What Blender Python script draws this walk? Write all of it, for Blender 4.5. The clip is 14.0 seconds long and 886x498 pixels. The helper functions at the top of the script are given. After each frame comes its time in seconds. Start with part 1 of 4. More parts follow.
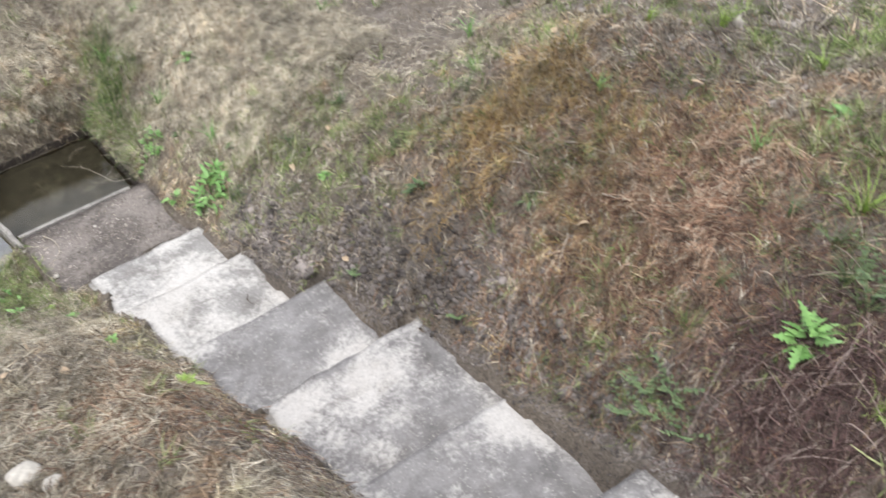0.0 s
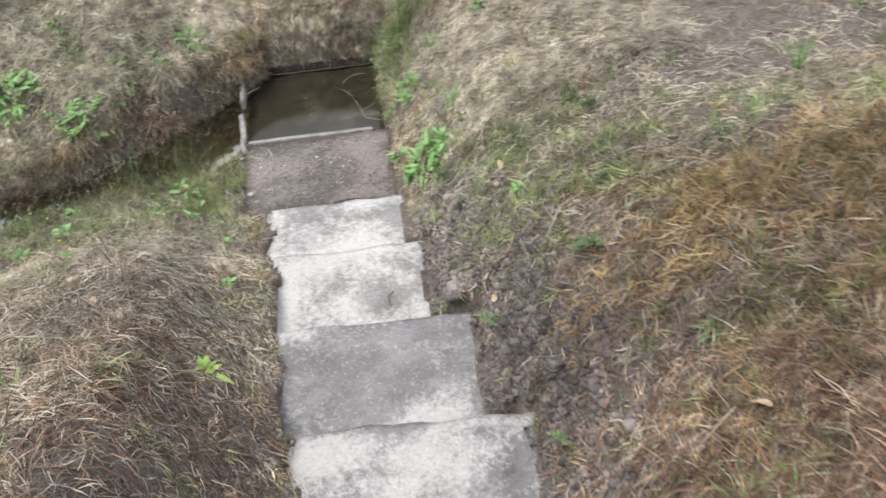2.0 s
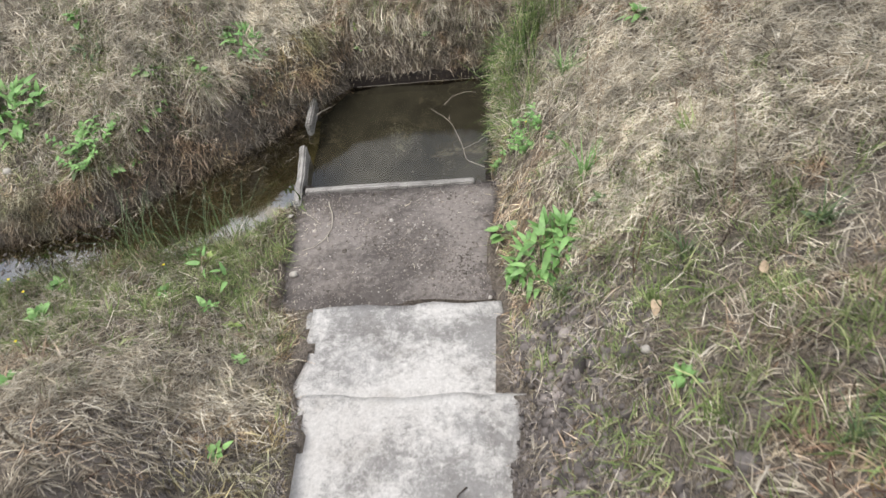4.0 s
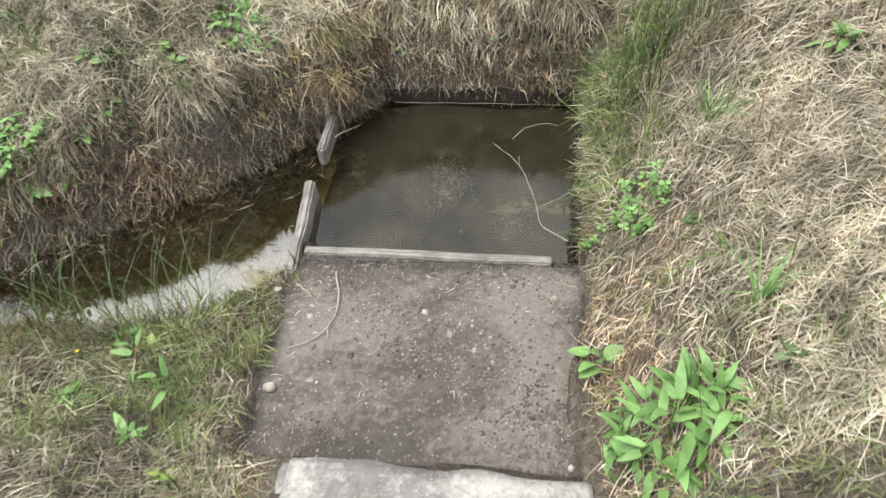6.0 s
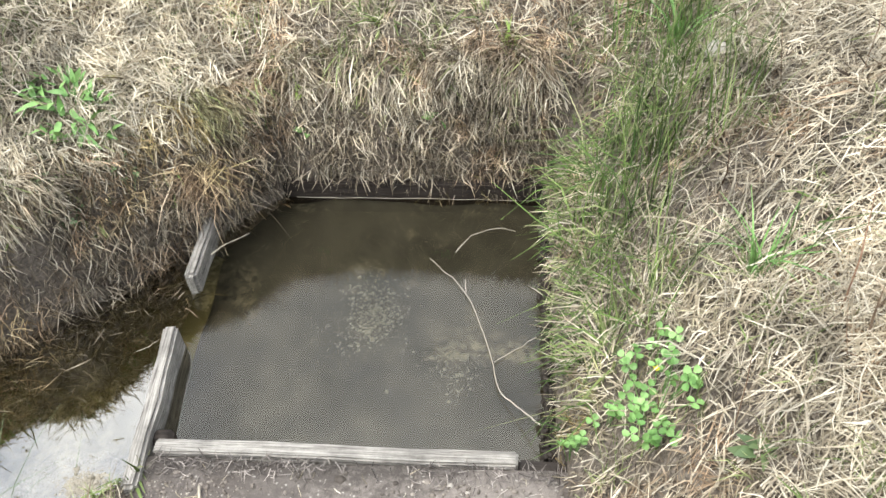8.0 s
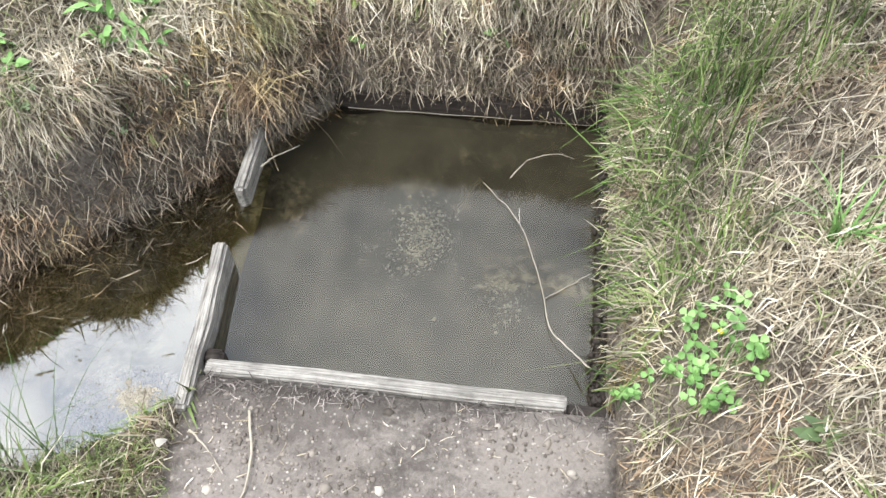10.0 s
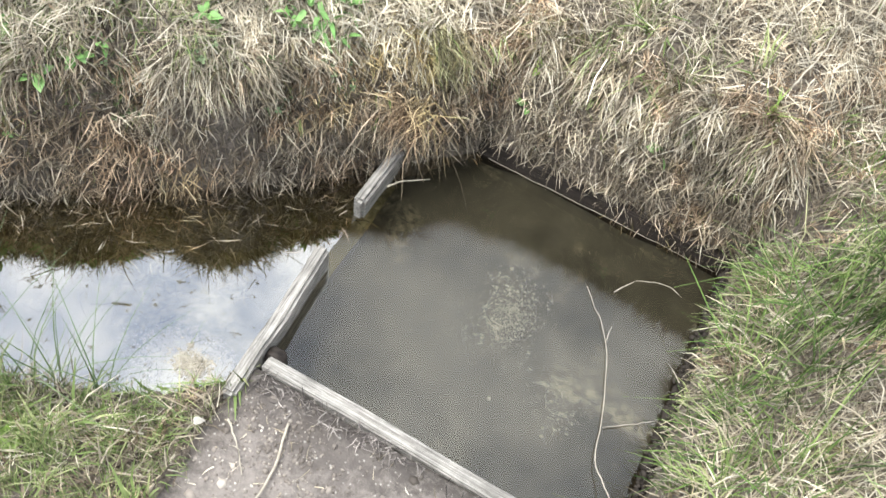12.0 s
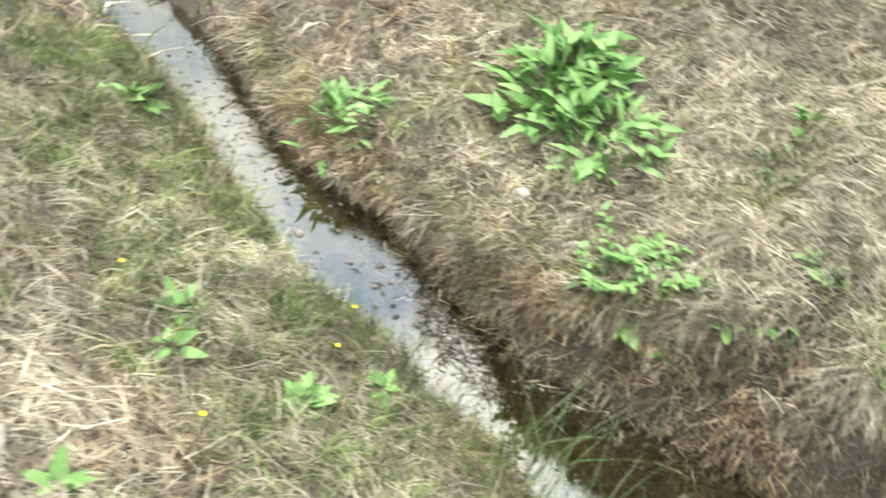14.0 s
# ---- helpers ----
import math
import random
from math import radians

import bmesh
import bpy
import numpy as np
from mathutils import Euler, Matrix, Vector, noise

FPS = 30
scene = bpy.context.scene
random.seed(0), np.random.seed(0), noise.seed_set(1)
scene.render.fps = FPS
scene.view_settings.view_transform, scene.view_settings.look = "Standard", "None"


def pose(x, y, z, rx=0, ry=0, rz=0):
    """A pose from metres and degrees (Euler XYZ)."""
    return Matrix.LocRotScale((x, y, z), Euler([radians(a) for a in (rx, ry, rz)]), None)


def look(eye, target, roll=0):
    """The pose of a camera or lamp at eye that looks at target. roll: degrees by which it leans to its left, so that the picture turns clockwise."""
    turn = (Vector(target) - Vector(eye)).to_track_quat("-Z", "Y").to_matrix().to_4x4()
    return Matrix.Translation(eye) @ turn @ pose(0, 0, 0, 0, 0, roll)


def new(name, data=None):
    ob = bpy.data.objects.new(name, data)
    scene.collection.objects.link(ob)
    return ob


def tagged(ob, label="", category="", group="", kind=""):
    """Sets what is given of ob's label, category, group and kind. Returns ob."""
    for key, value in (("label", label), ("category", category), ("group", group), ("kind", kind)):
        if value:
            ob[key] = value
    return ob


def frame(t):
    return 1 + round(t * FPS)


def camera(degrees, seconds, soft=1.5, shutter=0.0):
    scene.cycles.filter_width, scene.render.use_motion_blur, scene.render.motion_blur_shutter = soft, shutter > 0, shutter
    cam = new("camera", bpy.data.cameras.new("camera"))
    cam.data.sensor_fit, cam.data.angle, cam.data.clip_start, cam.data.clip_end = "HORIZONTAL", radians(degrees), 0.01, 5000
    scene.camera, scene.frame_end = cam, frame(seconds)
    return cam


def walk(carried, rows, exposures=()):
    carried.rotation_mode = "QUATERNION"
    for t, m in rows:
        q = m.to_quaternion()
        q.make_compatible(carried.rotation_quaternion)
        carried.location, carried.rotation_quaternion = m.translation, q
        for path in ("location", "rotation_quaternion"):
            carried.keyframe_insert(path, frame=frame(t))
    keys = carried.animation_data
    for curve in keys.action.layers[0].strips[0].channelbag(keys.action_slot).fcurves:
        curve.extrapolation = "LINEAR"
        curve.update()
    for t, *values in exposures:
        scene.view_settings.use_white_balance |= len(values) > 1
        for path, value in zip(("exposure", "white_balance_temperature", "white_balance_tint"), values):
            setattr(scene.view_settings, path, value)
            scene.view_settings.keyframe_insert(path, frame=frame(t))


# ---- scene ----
cam = camera(55.0, 14.0, soft=1.5, shutter=0.26)
PATH = [
    (0, (-0.51, -4.923, 3.601), (0.417, -3.778, 2.249), -2.6),
    (0.5, (0.049, -5.132, 3.528), (0.884, -4.075, 2.049), -6.7),
    (1, (0.397, -5.232, 3.473), (1.061, -4.085, 1.975), -2.6),
    (1.5, (0.697, -4.935, 3.296), (1.131, -3.545, 1.925), -1.4),
    (2, (0.845, -4.422, 3.013), (0.938, -2.945, 1.668), -5.1),
    (2.5, (1.033, -4.067, 2.82), (0.843, -2.616, 1.456), -8.6),
    (3, (1.154, -3.779, 2.761), (0.872, -2.354, 1.385), -11.8),
    (3.5, (1.116, -3.294, 2.633), (0.876, -1.879, 1.241), -10.8),
    (6, (0.799, -1.802, 1.871), (0.512, -0.392, 0.482), -5.7),
    (6.5, (0.826, -1.523, 1.757), (0.585, -0.084, 0.39), -4.1),
    (7, (0.769, -1.304, 1.668), (0.626, 0.12, 0.271), -3.1),
    (7.5, (0.74, -1.08, 1.566), (0.599, 0.389, 0.216), -2.9),
    (10, (0.645, -0.842, 1.621), (0.453, 0.383, 0.052), -2.0),
    (10.5, (0.643, -0.845, 1.624), (0.465, 0.385, 0.058), -0.4),
    (11, (0.641, -0.842, 1.632), (0.467, 0.411, 0.083), 0.3),
    (11.5, (0.646, -0.819, 1.631), (0.446, 0.437, 0.088), 2.9),
    (12, (0.523, -0.728, 1.721), (0.188, 0.443, 0.135), 15.0),
    (12.5, (0.5, -0.717, 1.742), (0.078, 0.439, 0.166), 9.8),
    (13, (0.497, -0.732, 1.708), (0.053, 0.463, 0.167), 5.5),
    (13.5, (0.496, -0.915, 1.524), (-0.656, 0.154, 0.288), 7.0),
    (13.6, (0.383, -1.022, 1.536), (-0.773, 0.061, 0.316), 9.9),
    (14, (0.012, -1.4, 1.509), (-1.166, -0.334, 0.294), 20.4),
]
EXPOSURES = [(0.0, 0.80, 6500, 10), (1.5, 0.76, 6500, 10), (3.5, 0.57, 6550, 10), (6.5, 0.90, 6850, 6), (7.5, 1.12, 6750, 6), (10.0, 1.26, 6500, 7), (12.5, 1.38, 6600, 5), (13.4, 1.42, 6850, 2), (14.0, 1.46, 7000, 0)]
walk(cam, [(t, look(eye, target, roll)) for t, eye, target, roll in PATH], EXPOSURES)

# ---- world and light ----
world = bpy.data.worlds.new("overcast_sky")
scene.world = world
world.use_nodes = True
wn, wl = world.node_tree.nodes, world.node_tree.links
wn.clear()
w_out = wn.new("ShaderNodeOutputWorld")
w_bg = wn.new("ShaderNodeBackground")
w_bg.inputs[1].default_value = 0.098
w_sky = wn.new("ShaderNodeTexSky")
w_sky.sky_type = "NISHITA"
w_sky.sun_disc = False
w_sky.sun_elevation, w_sky.sun_rotation = radians(64), radians(238)
w_co = wn.new("ShaderNodeTexCoord")
w_noise = wn.new("ShaderNodeTexNoise")
w_noise.inputs["Scale"].default_value = 3.2
w_noise.inputs["Detail"].default_value = 7
w_noise.inputs["Roughness"].default_value = 0.58
w_ramp = wn.new("ShaderNodeValToRGB")
w_ramp.color_ramp.elements[0].position, w_ramp.color_ramp.elements[1].position = 0.36, 0.58
w_mix = wn.new("ShaderNodeMix")
w_mix.data_type = "RGBA"
w_mix.inputs["B"].default_value = (9.0, 9.0, 9.2, 1)
wl.new(w_co.outputs["Generated"], w_noise.inputs["Vector"])
wl.new(w_noise.outputs["Fac"], w_ramp.inputs["Fac"])
wl.new(w_ramp.outputs["Color"], w_mix.inputs["Factor"])
wl.new(w_sky.outputs["Color"], w_mix.inputs["A"])
# an overcast sky is about three times as bright overhead as at the horizon
w_sep = wn.new("ShaderNodeSeparateXYZ")
w_lift = wn.new("ShaderNodeMapRange")
w_lift.inputs["From Min"].default_value, w_lift.inputs["From Max"].default_value = 0.0, 1.0
w_lift.inputs["To Min"].default_value, w_lift.inputs["To Max"].default_value = 0.32, 1.5
w_over = wn.new("ShaderNodeMix")
w_over.data_type, w_over.blend_type = "RGBA", "MULTIPLY"
w_over.inputs["Factor"].default_value = 1.0
wl.new(w_co.outputs["Generated"], w_sep.inputs[0])
wl.new(w_sep.outputs["Z"], w_lift.inputs["Value"])
wl.new(w_mix.outputs["Result"], w_over.inputs["A"])
wl.new(w_lift.outputs[0], w_over.inputs["B"])
wl.new(w_over.outputs["Result"], w_bg.inputs["Color"])
wl.new(w_bg.outputs["Background"], w_out.inputs["Surface"])

sun = new("sun", bpy.data.lights.new("sun", "SUN"))
sun.data.energy, sun.data.angle, sun.data.color = 1.35, radians(28), (1.0, 0.96, 0.90)
SUN_AZ, SUN_EL = radians(238), radians(64)
sun.matrix_world = look((0, 0, 0), (-math.sin(SUN_AZ) * math.cos(SUN_EL), -math.cos(SUN_AZ) * math.cos(SUN_EL), -math.sin(SUN_EL)))
sun.location = (0, -3, 12)

# ---- materials ----


def shader(name, build):
    m = bpy.data.materials.new(name)
    m.use_nodes = True
    n, l = m.node_tree.nodes, m.node_tree.links
    b = n["Principled BSDF"]
    build(n, l, b)
    return m


def noise_node(n, l, scale, detail=6, rough=0.6, space="Object", distort=0.0):
    co = n.new("ShaderNodeTexCoord")
    t = n.new("ShaderNodeTexNoise")
    t.inputs["Scale"].default_value = scale
    t.inputs["Detail"].default_value = detail
    t.inputs["Roughness"].default_value = rough
    t.inputs["Distortion"].default_value = distort
    shift = n.new("ShaderNodeVectorMath")
    l.new(co.outputs[space], shift.inputs[0])
    l.new(n.new("ShaderNodeObjectInfo").outputs["Location"], shift.inputs[1])
    l.new(shift.outputs[0], t.inputs["Vector"])
    return t.outputs["Fac"]


def ramp_node(n, l, fac, stops):
    r = n.new("ShaderNodeValToRGB")
    e = r.color_ramp.elements
    while len(e) < len(stops):
        e.new(0.5)
    for k, (p, c) in zip(e, stops):
        k.position, k.color = p, (*c, 1) if len(c) == 3 else c
    l.new(fac, r.inputs["Fac"])
    return r.outputs["Color"]


def mix_node(n, l, fac, a, b, mode="MIX"):
    m = n.new("ShaderNodeMix")
    m.data_type, m.blend_type = "RGBA", mode
    for key, v in (("Factor", fac), ("A", a), ("B", b)):
        if isinstance(v, (int, float)):
            m.inputs[key].default_value = v
        elif isinstance(v, tuple):
            m.inputs[key].default_value = (*v, 1)
        else:
            l.new(v, m.inputs[key])
    return m.outputs["Result"]


def bump_node(n, l, b, height, strength, distance):
    k = n.new("ShaderNodeBump")
    k.inputs["Strength"].default_value = strength
    k.inputs["Distance"].default_value = distance
    l.new(height, k.inputs["Height"])
    l.new(k.outputs["Normal"], b.inputs["Normal"])


def island_random(n):
    return n.new("ShaderNodeNewGeometry").outputs["Random Per Island"]


def object_random(n):
    return n.new("ShaderNodeObjectInfo").outputs["Random"]


def blade_material(name, stops, patch_scale=1.3, patch=(0.55, 1.25), rough=0.7, gloss=0.25, hues=()):
    """Colour by blade, and a slow drift of tone from patch to patch."""
    def build(n, l, b):
        c = ramp_node(n, l, island_random(n), stops)
        p = noise_node(n, l, patch_scale, 3)
        v = ramp_node(n, l, p, [(0.32, (patch[0],) * 3), (0.7, (patch[1],) * 3)])
        w = ramp_node(n, l, noise_node(n, l, patch_scale * 9, 3), [(0.34, (0.50,) * 3), (0.66, (1.30,) * 3)])
        c = mix_node(n, l, 1.0, mix_node(n, l, 1.0, c, v, "MULTIPLY"), w, "MULTIPLY")
        for k, (scale, cut, tint) in enumerate(hues):
            h = ramp_node(n, l, noise_node(n, l, scale, 3, 0.6, distort=0.3 + k), [(cut, (0, 0, 0)), (cut + 0.14, (1, 1, 1))])
            c = mix_node(n, l, h, c, mix_node(n, l, 1.0, c, tint, "MULTIPLY"))
        l.new(c, b.inputs["Base Color"])
        b.inputs["Roughness"].default_value = rough
        b.inputs["Specular IOR Level"].default_value = gloss
    return shader(name, build)


def soil_build(n, l, b):
    big = noise_node(n, l, 1.1, 4)
    mid = noise_node(n, l, 9.0, 6, 0.65)
    fine = noise_node(n, l, 70.0, 5, 0.7)
    straw = noise_node(n, l, 32.0, 4, 0.7, distort=2.5)
    c1 = ramp_node(n, l, mid, [(0.3, (0.085, 0.075, 0.071)), (0.55, (0.20, 0.178, 0.166)), (0.75, (0.33, 0.30, 0.28))])
    c2 = ramp_node(n, l, straw, [(0.35, (0.09, 0.075, 0.06)), (0.5, (0.21, 0.175, 0.14)), (0.66, (0.38, 0.33, 0.26))])
    c = mix_node(n, l, ramp_node(n, l, big, [(0.35, (0.25,) * 3), (0.62, (0.8,) * 3)]), c1, c2)
    l.new(mix_node(n, l, 0.55, c, ramp_node(n, l, fine, [(0.3, (0.45,) * 3), (0.7, (1.3,) * 3)]), "MULTIPLY"), b.inputs["Base Color"])
    b.inputs["Roughness"].default_value = 0.95
    b.inputs["Specular IOR Level"].default_value = 0.15
    bump_node(n, l, b, fine, 0.8, 0.02)


def concrete(name, lo, hi, lichen, pebble=0.35, cut=0.47):
    def build(n, l, b):
        big = noise_node(n, l, 2.1, 4, 0.55, distort=0.3)
        patchy = noise_node(n, l, 5.0, 8, 0.72)
        fine = noise_node(n, l, 75.0, 6, 0.75)
        mottle = noise_node(n, l, 34.0, 9, 0.78, distort=0.4)
        grit = noise_node(n, l, 190.0, 2, 0.5)
        base = ramp_node(n, l, patchy, [(0.32, lo), (0.66, hi)])
        drift = ramp_node(n, l, big, [(cut - 0.06, (0.0,) * 3), (cut + 0.16, (0.34,) * 3)])
        edge = ramp_node(n, l, mix_node(n, l, 1.0, mottle, drift, "ADD"), [(0.58, (0, 0, 0)), (0.80, (1, 1, 1))])
        c = mix_node(n, l, edge, base, lichen)
        damp = ramp_node(n, l, noise_node(n, l, 3.3, 6, 0.65, distort=0.8), [(0.30, (0.76, 0.74, 0.72)), (0.50, (1, 1, 1))])
        c = mix_node(n, l, 1.0, c, damp, "MULTIPLY")
        co = n.new("ShaderNodeTexCoord")
        vor = n.new("ShaderNodeTexVoronoi")
        vor.inputs["Scale"].default_value = 60
        l.new(co.outputs["Object"], vor.inputs["Vector"])
        spots = ramp_node(n, l, vor.outputs["Distance"], [(0.10, (pebble,) * 3), (0.22, (0, 0, 0))])
        pick = ramp_node(n, l, grit, [(0.44, (0, 0, 0)), (0.52, (1, 1, 1))])
        c = mix_node(n, l, mix_node(n, l, 1.0, spots, pick, "MULTIPLY"), c, (0.75, 0.72, 0.66))
        speck = ramp_node(n, l, noise_node(n, l, 110.0, 3, 0.6), [(0.58, (0, 0, 0)), (0.66, (0.6,) * 3)])
        c = mix_node(n, l, mix_node(n, l, 1.0, speck, edge, "MULTIPLY"), c, lichen)
        c = mix_node(n, l, 0.6, c, ramp_node(n, l, fine, [(0.28, (0.55,) * 3), (0.7, (1.2,) * 3)]), "MULTIPLY")
        l.new(c, b.inputs["Base Color"])
        b.inputs["Roughness"].default_value = 0.92
        b.inputs["Specular IOR Level"].default_value = 0.2
        bump_node(n, l, b, fine, 0.55, 0.008)
    return shader(name, build)


def timber(name, a, c, rough=0.85):
    """Weathered wood: long grain, dark splits along it and pale worn patches."""
    def build(n, l, b):
        co = n.new("ShaderNodeTexCoord")

        def grain(scale, detail):
            mp = n.new("ShaderNodeMapping")
            mp.inputs["Scale"].default_value = scale
            t = n.new("ShaderNodeTexNoise")
            t.inputs["Scale"].default_value = 1.0
            t.inputs["Detail"].default_value = detail
            t.inputs["Roughness"].default_value = 0.7
            l.new(co.outputs["Object"], mp.inputs["Vector"])
            l.new(mp.outputs["Vector"], t.inputs["Vector"])
            return t.outputs["Fac"]

        fine, split = grain((9, 240, 240), 5), grain((4, 70, 70), 4)
        g = ramp_node(n, l, fine, [(0.28, a), (0.62, c)])
        g = mix_node(n, l, 1.0, g, ramp_node(n, l, split, [(0.33, (0.25,) * 3), (0.42, (1, 1, 1))]), "MULTIPLY")
        s = noise_node(n, l, 14.0, 5, 0.65)
        l.new(mix_node(n, l, 1.0, g, ramp_node(n, l, s, [(0.3, (0.55,) * 3), (0.65, (1.2,) * 3)]), "MULTIPLY"), b.inputs["Base Color"])
        b.inputs["Roughness"].default_value = rough
        bump_node(n, l, b, split, 0.9, 0.008)
    return shader(name, build)


def leaf_material(name, lo, hi):
    def build(n, l, b):
        c = ramp_node(n, l, object_random(n), [(0.0, lo), (1.0, hi)])
        v = noise_node(n, l, 30.0, 3)
        l.new(mix_node(n, l, 1.0, c, ramp_node(n, l, v, [(0.3, (0.7,) * 3), (0.7, (1.15,) * 3)]), "MULTIPLY"), b.inputs["Base Color"])
        b.inputs["Roughness"].default_value = 0.5
        b.inputs["Subsurface Weight"].default_value = 0.0
    return shader(name, build)


def plain(name, c, rough=0.8):
    def build(n, l, b):
        v = noise_node(n, l, 40.0, 4)
        l.new(mix_node(n, l, 1.0, c, ramp_node(n, l, v, [(0.3, (0.7,) * 3), (0.7, (1.2,) * 3)]), "MULTIPLY"), b.inputs["Base Color"])
        b.inputs["Roughness"].default_value = rough
    return shader(name, build)


def water_surface(name, film, tint):
    """Clear water with a Fresnel gloss; a still mineral film on it mirrors the sky more strongly, broken by holes."""
    m = bpy.data.materials.new(name)
    m.use_nodes = True
    n, l = m.node_tree.nodes, m.node_tree.links
    n.clear()
    out = n.new("ShaderNodeOutputMaterial")
    clear = n.new("ShaderNodeBsdfTransparent")
    clear.inputs["Color"].default_value = (*tint, 1)
    gloss = n.new("ShaderNodeBsdfGlossy")
    gloss.inputs["Roughness"].default_value = 0.02
    fres = n.new("ShaderNodeFresnel")
    fres.inputs["IOR"].default_value = 1.33
    mix = n.new("ShaderNodeMixShader")
    ripple = noise_node(n, l, 26.0, 3, 0.5)
    k = n.new("ShaderNodeBump")
    k.inputs["Strength"].default_value = 0.05
    k.inputs["Distance"].default_value = 0.01
    l.new(ripple, k.inputs["Height"])
    fac = fres.outputs["Fac"]
    if film > 0.2:
        k.inputs["Strength"].default_value = 0.18
        holes = ramp_node(n, l, noise_node(n, l, 21.0, 8, 0.74, distort=0.5), [(0.36, (0.1 * film,) * 3), (0.41, (film,) * 3)])
        most = n.new("ShaderNodeMath")
        most.operation = "MAXIMUM"
        l.new(fac, most.inputs[0])
        l.new(holes, most.inputs[1])
        fac = most.outputs[0]
    elif film > 0:
        add = n.new("ShaderNodeMath")
        add.operation = "MAXIMUM"
        add.inputs[1].default_value = film
        l.new(fac, add.inputs[0])
        fac = add.outputs[0]
        k.inputs["Strength"].default_value = 0.0
    l.new(fac, mix.inputs[0])
    l.new(clear.outputs[0], mix.inputs[1])
    l.new(gloss.outputs[0], mix.inputs[2])
    l.new(mix.outputs[0], out.inputs["Surface"])
    return m


def bed_material(name, lo, hi, pale, cut):
    def build(n, l, b):
        a = noise_node(n, l, 3.2, 7, 0.62, distort=0.5)
        f = noise_node(n, l, 45.0, 5, 0.7)
        c = ramp_node(n, l, noise_node(n, l, 9.0, 5), [(0.3, lo), (0.7, hi)])
        p = ramp_node(n, l, a, [(cut, (0, 0, 0)), (cut + 0.09, (1, 1, 1))])
        q = ramp_node(n, l, f, [(0.42, (0, 0, 0)), (0.6, (0.8,) * 3)])
        c = mix_node(n, l, mix_node(n, l, 1.0, p, q, "MULTIPLY"), c, pale)
        l.new(c, b.inputs["Base Color"])
        b.inputs["Roughness"].default_value = 0.9
    return shader(name, build)


SOIL = shader("soil_and_litter", soil_build)
STEP = concrete("weathered_concrete", (0.17, 0.163, 0.162), (0.33, 0.32, 0.32), (0.58, 0.56, 0.54), 0.75, 0.50)
PALE_STEP = concrete("lichen_pale_concrete", (0.22, 0.21, 0.20), (0.38, 0.37, 0.36), (0.63, 0.61, 0.585), 0.5, 0.46)
LANDING = concrete("damp_gravel_concrete", (0.082, 0.072, 0.066), (0.165, 0.146, 0.135), (0.28, 0.25, 0.23), 0.45, 0.50)
WET_SOIL = plain("wet_soil", (0.038, 0.030, 0.024), 0.75)
PALE_SILT = plain("pale_silt", (0.40, 0.365, 0.30), 0.9)
FLAKE = plain("silt_flake", (0.235, 0.228, 0.20), 0.9)
SILT = bed_material("pool_silt", (0.034, 0.033, 0.029), (0.078, 0.075, 0.066), (0.25, 0.23, 0.185), 0.56)
MUD = bed_material("stream_mud", (0.055, 0.050, 0.020), (0.16, 0.14, 0.065), (0.32, 0.28, 0.16), 0.48)
GREY_WOOD = timber("weathered_grey_timber", (0.095, 0.085, 0.075), (0.46, 0.44, 0.41))
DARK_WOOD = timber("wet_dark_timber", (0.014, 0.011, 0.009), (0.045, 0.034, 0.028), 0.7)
DRY = blade_material("dry_grass", [(0.0, (0.07, 0.055, 0.042)), (0.25, (0.19, 0.155, 0.115)), (0.6, (0.36, 0.31, 0.235)), (0.85, (0.54, 0.48, 0.38)), (1.0, (0.74, 0.68, 0.56))], hues=[(2.1, 0.56, (0.90, 1.0, 0.74)), (2.7, 0.48, (1.08, 0.90, 0.78)), (5.0, 0.52, (1.38, 1.34, 1.26))])
GREEN = blade_material("green_grass", [(0.0, (0.12, 0.18, 0.055)), (0.5, (0.25, 0.33, 0.12)), (1.0, (0.47, 0.50, 0.25))])
RUST = blade_material("rusty_grass", [(0.0, (0.26, 0.16, 0.06)), (0.5, (0.50, 0.34, 0.15)), (1.0, (0.70, 0.55, 0.30))])
BROWN = blade_material("red_brown_litter", [(0.0, (0.07, 0.038, 0.028)), (0.45, (0.24, 0.135, 0.09)), (0.8, (0.42, 0.27, 0.18)), (1.0, (0.62, 0.48, 0.35))])
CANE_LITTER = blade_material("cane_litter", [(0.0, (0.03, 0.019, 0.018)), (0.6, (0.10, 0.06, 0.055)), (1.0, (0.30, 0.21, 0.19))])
SUNKEN = blade_material("sunken_straw", [(0.0, (0.06, 0.05, 0.022)), (0.6, (0.17, 0.14, 0.07)), (1.0, (0.36, 0.31, 0.19))])
STRAW = blade_material("pale_straw", [(0.0, (0.28, 0.235, 0.165)), (0.5, (0.59, 0.52, 0.395)), (1.0, (0.86, 0.80, 0.665))])
SEDGE = blade_material("sedge_green", [(0.0, (0.055, 0.105, 0.03)), (0.5, (0.17, 0.275, 0.075)), (0.8, (0.30, 0.41, 0.13)), (1.0, (0.56, 0.52, 0.34))])
LEAF = leaf_material("weed_leaf", (0.14, 0.30, 0.08), (0.29, 0.51, 0.17))
DULL_LEAF = leaf_material("dull_leaf", (0.09, 0.145, 0.065), (0.18, 0.25, 0.11))
BRIGHT_LEAF = leaf_material("young_leaf", (0.24, 0.38, 0.07), (0.42, 0.56, 0.16))
TWIG = plain("dry_twig", (0.50, 0.45, 0.37))
BARK = plain("dark_twig", (0.09, 0.065, 0.05))
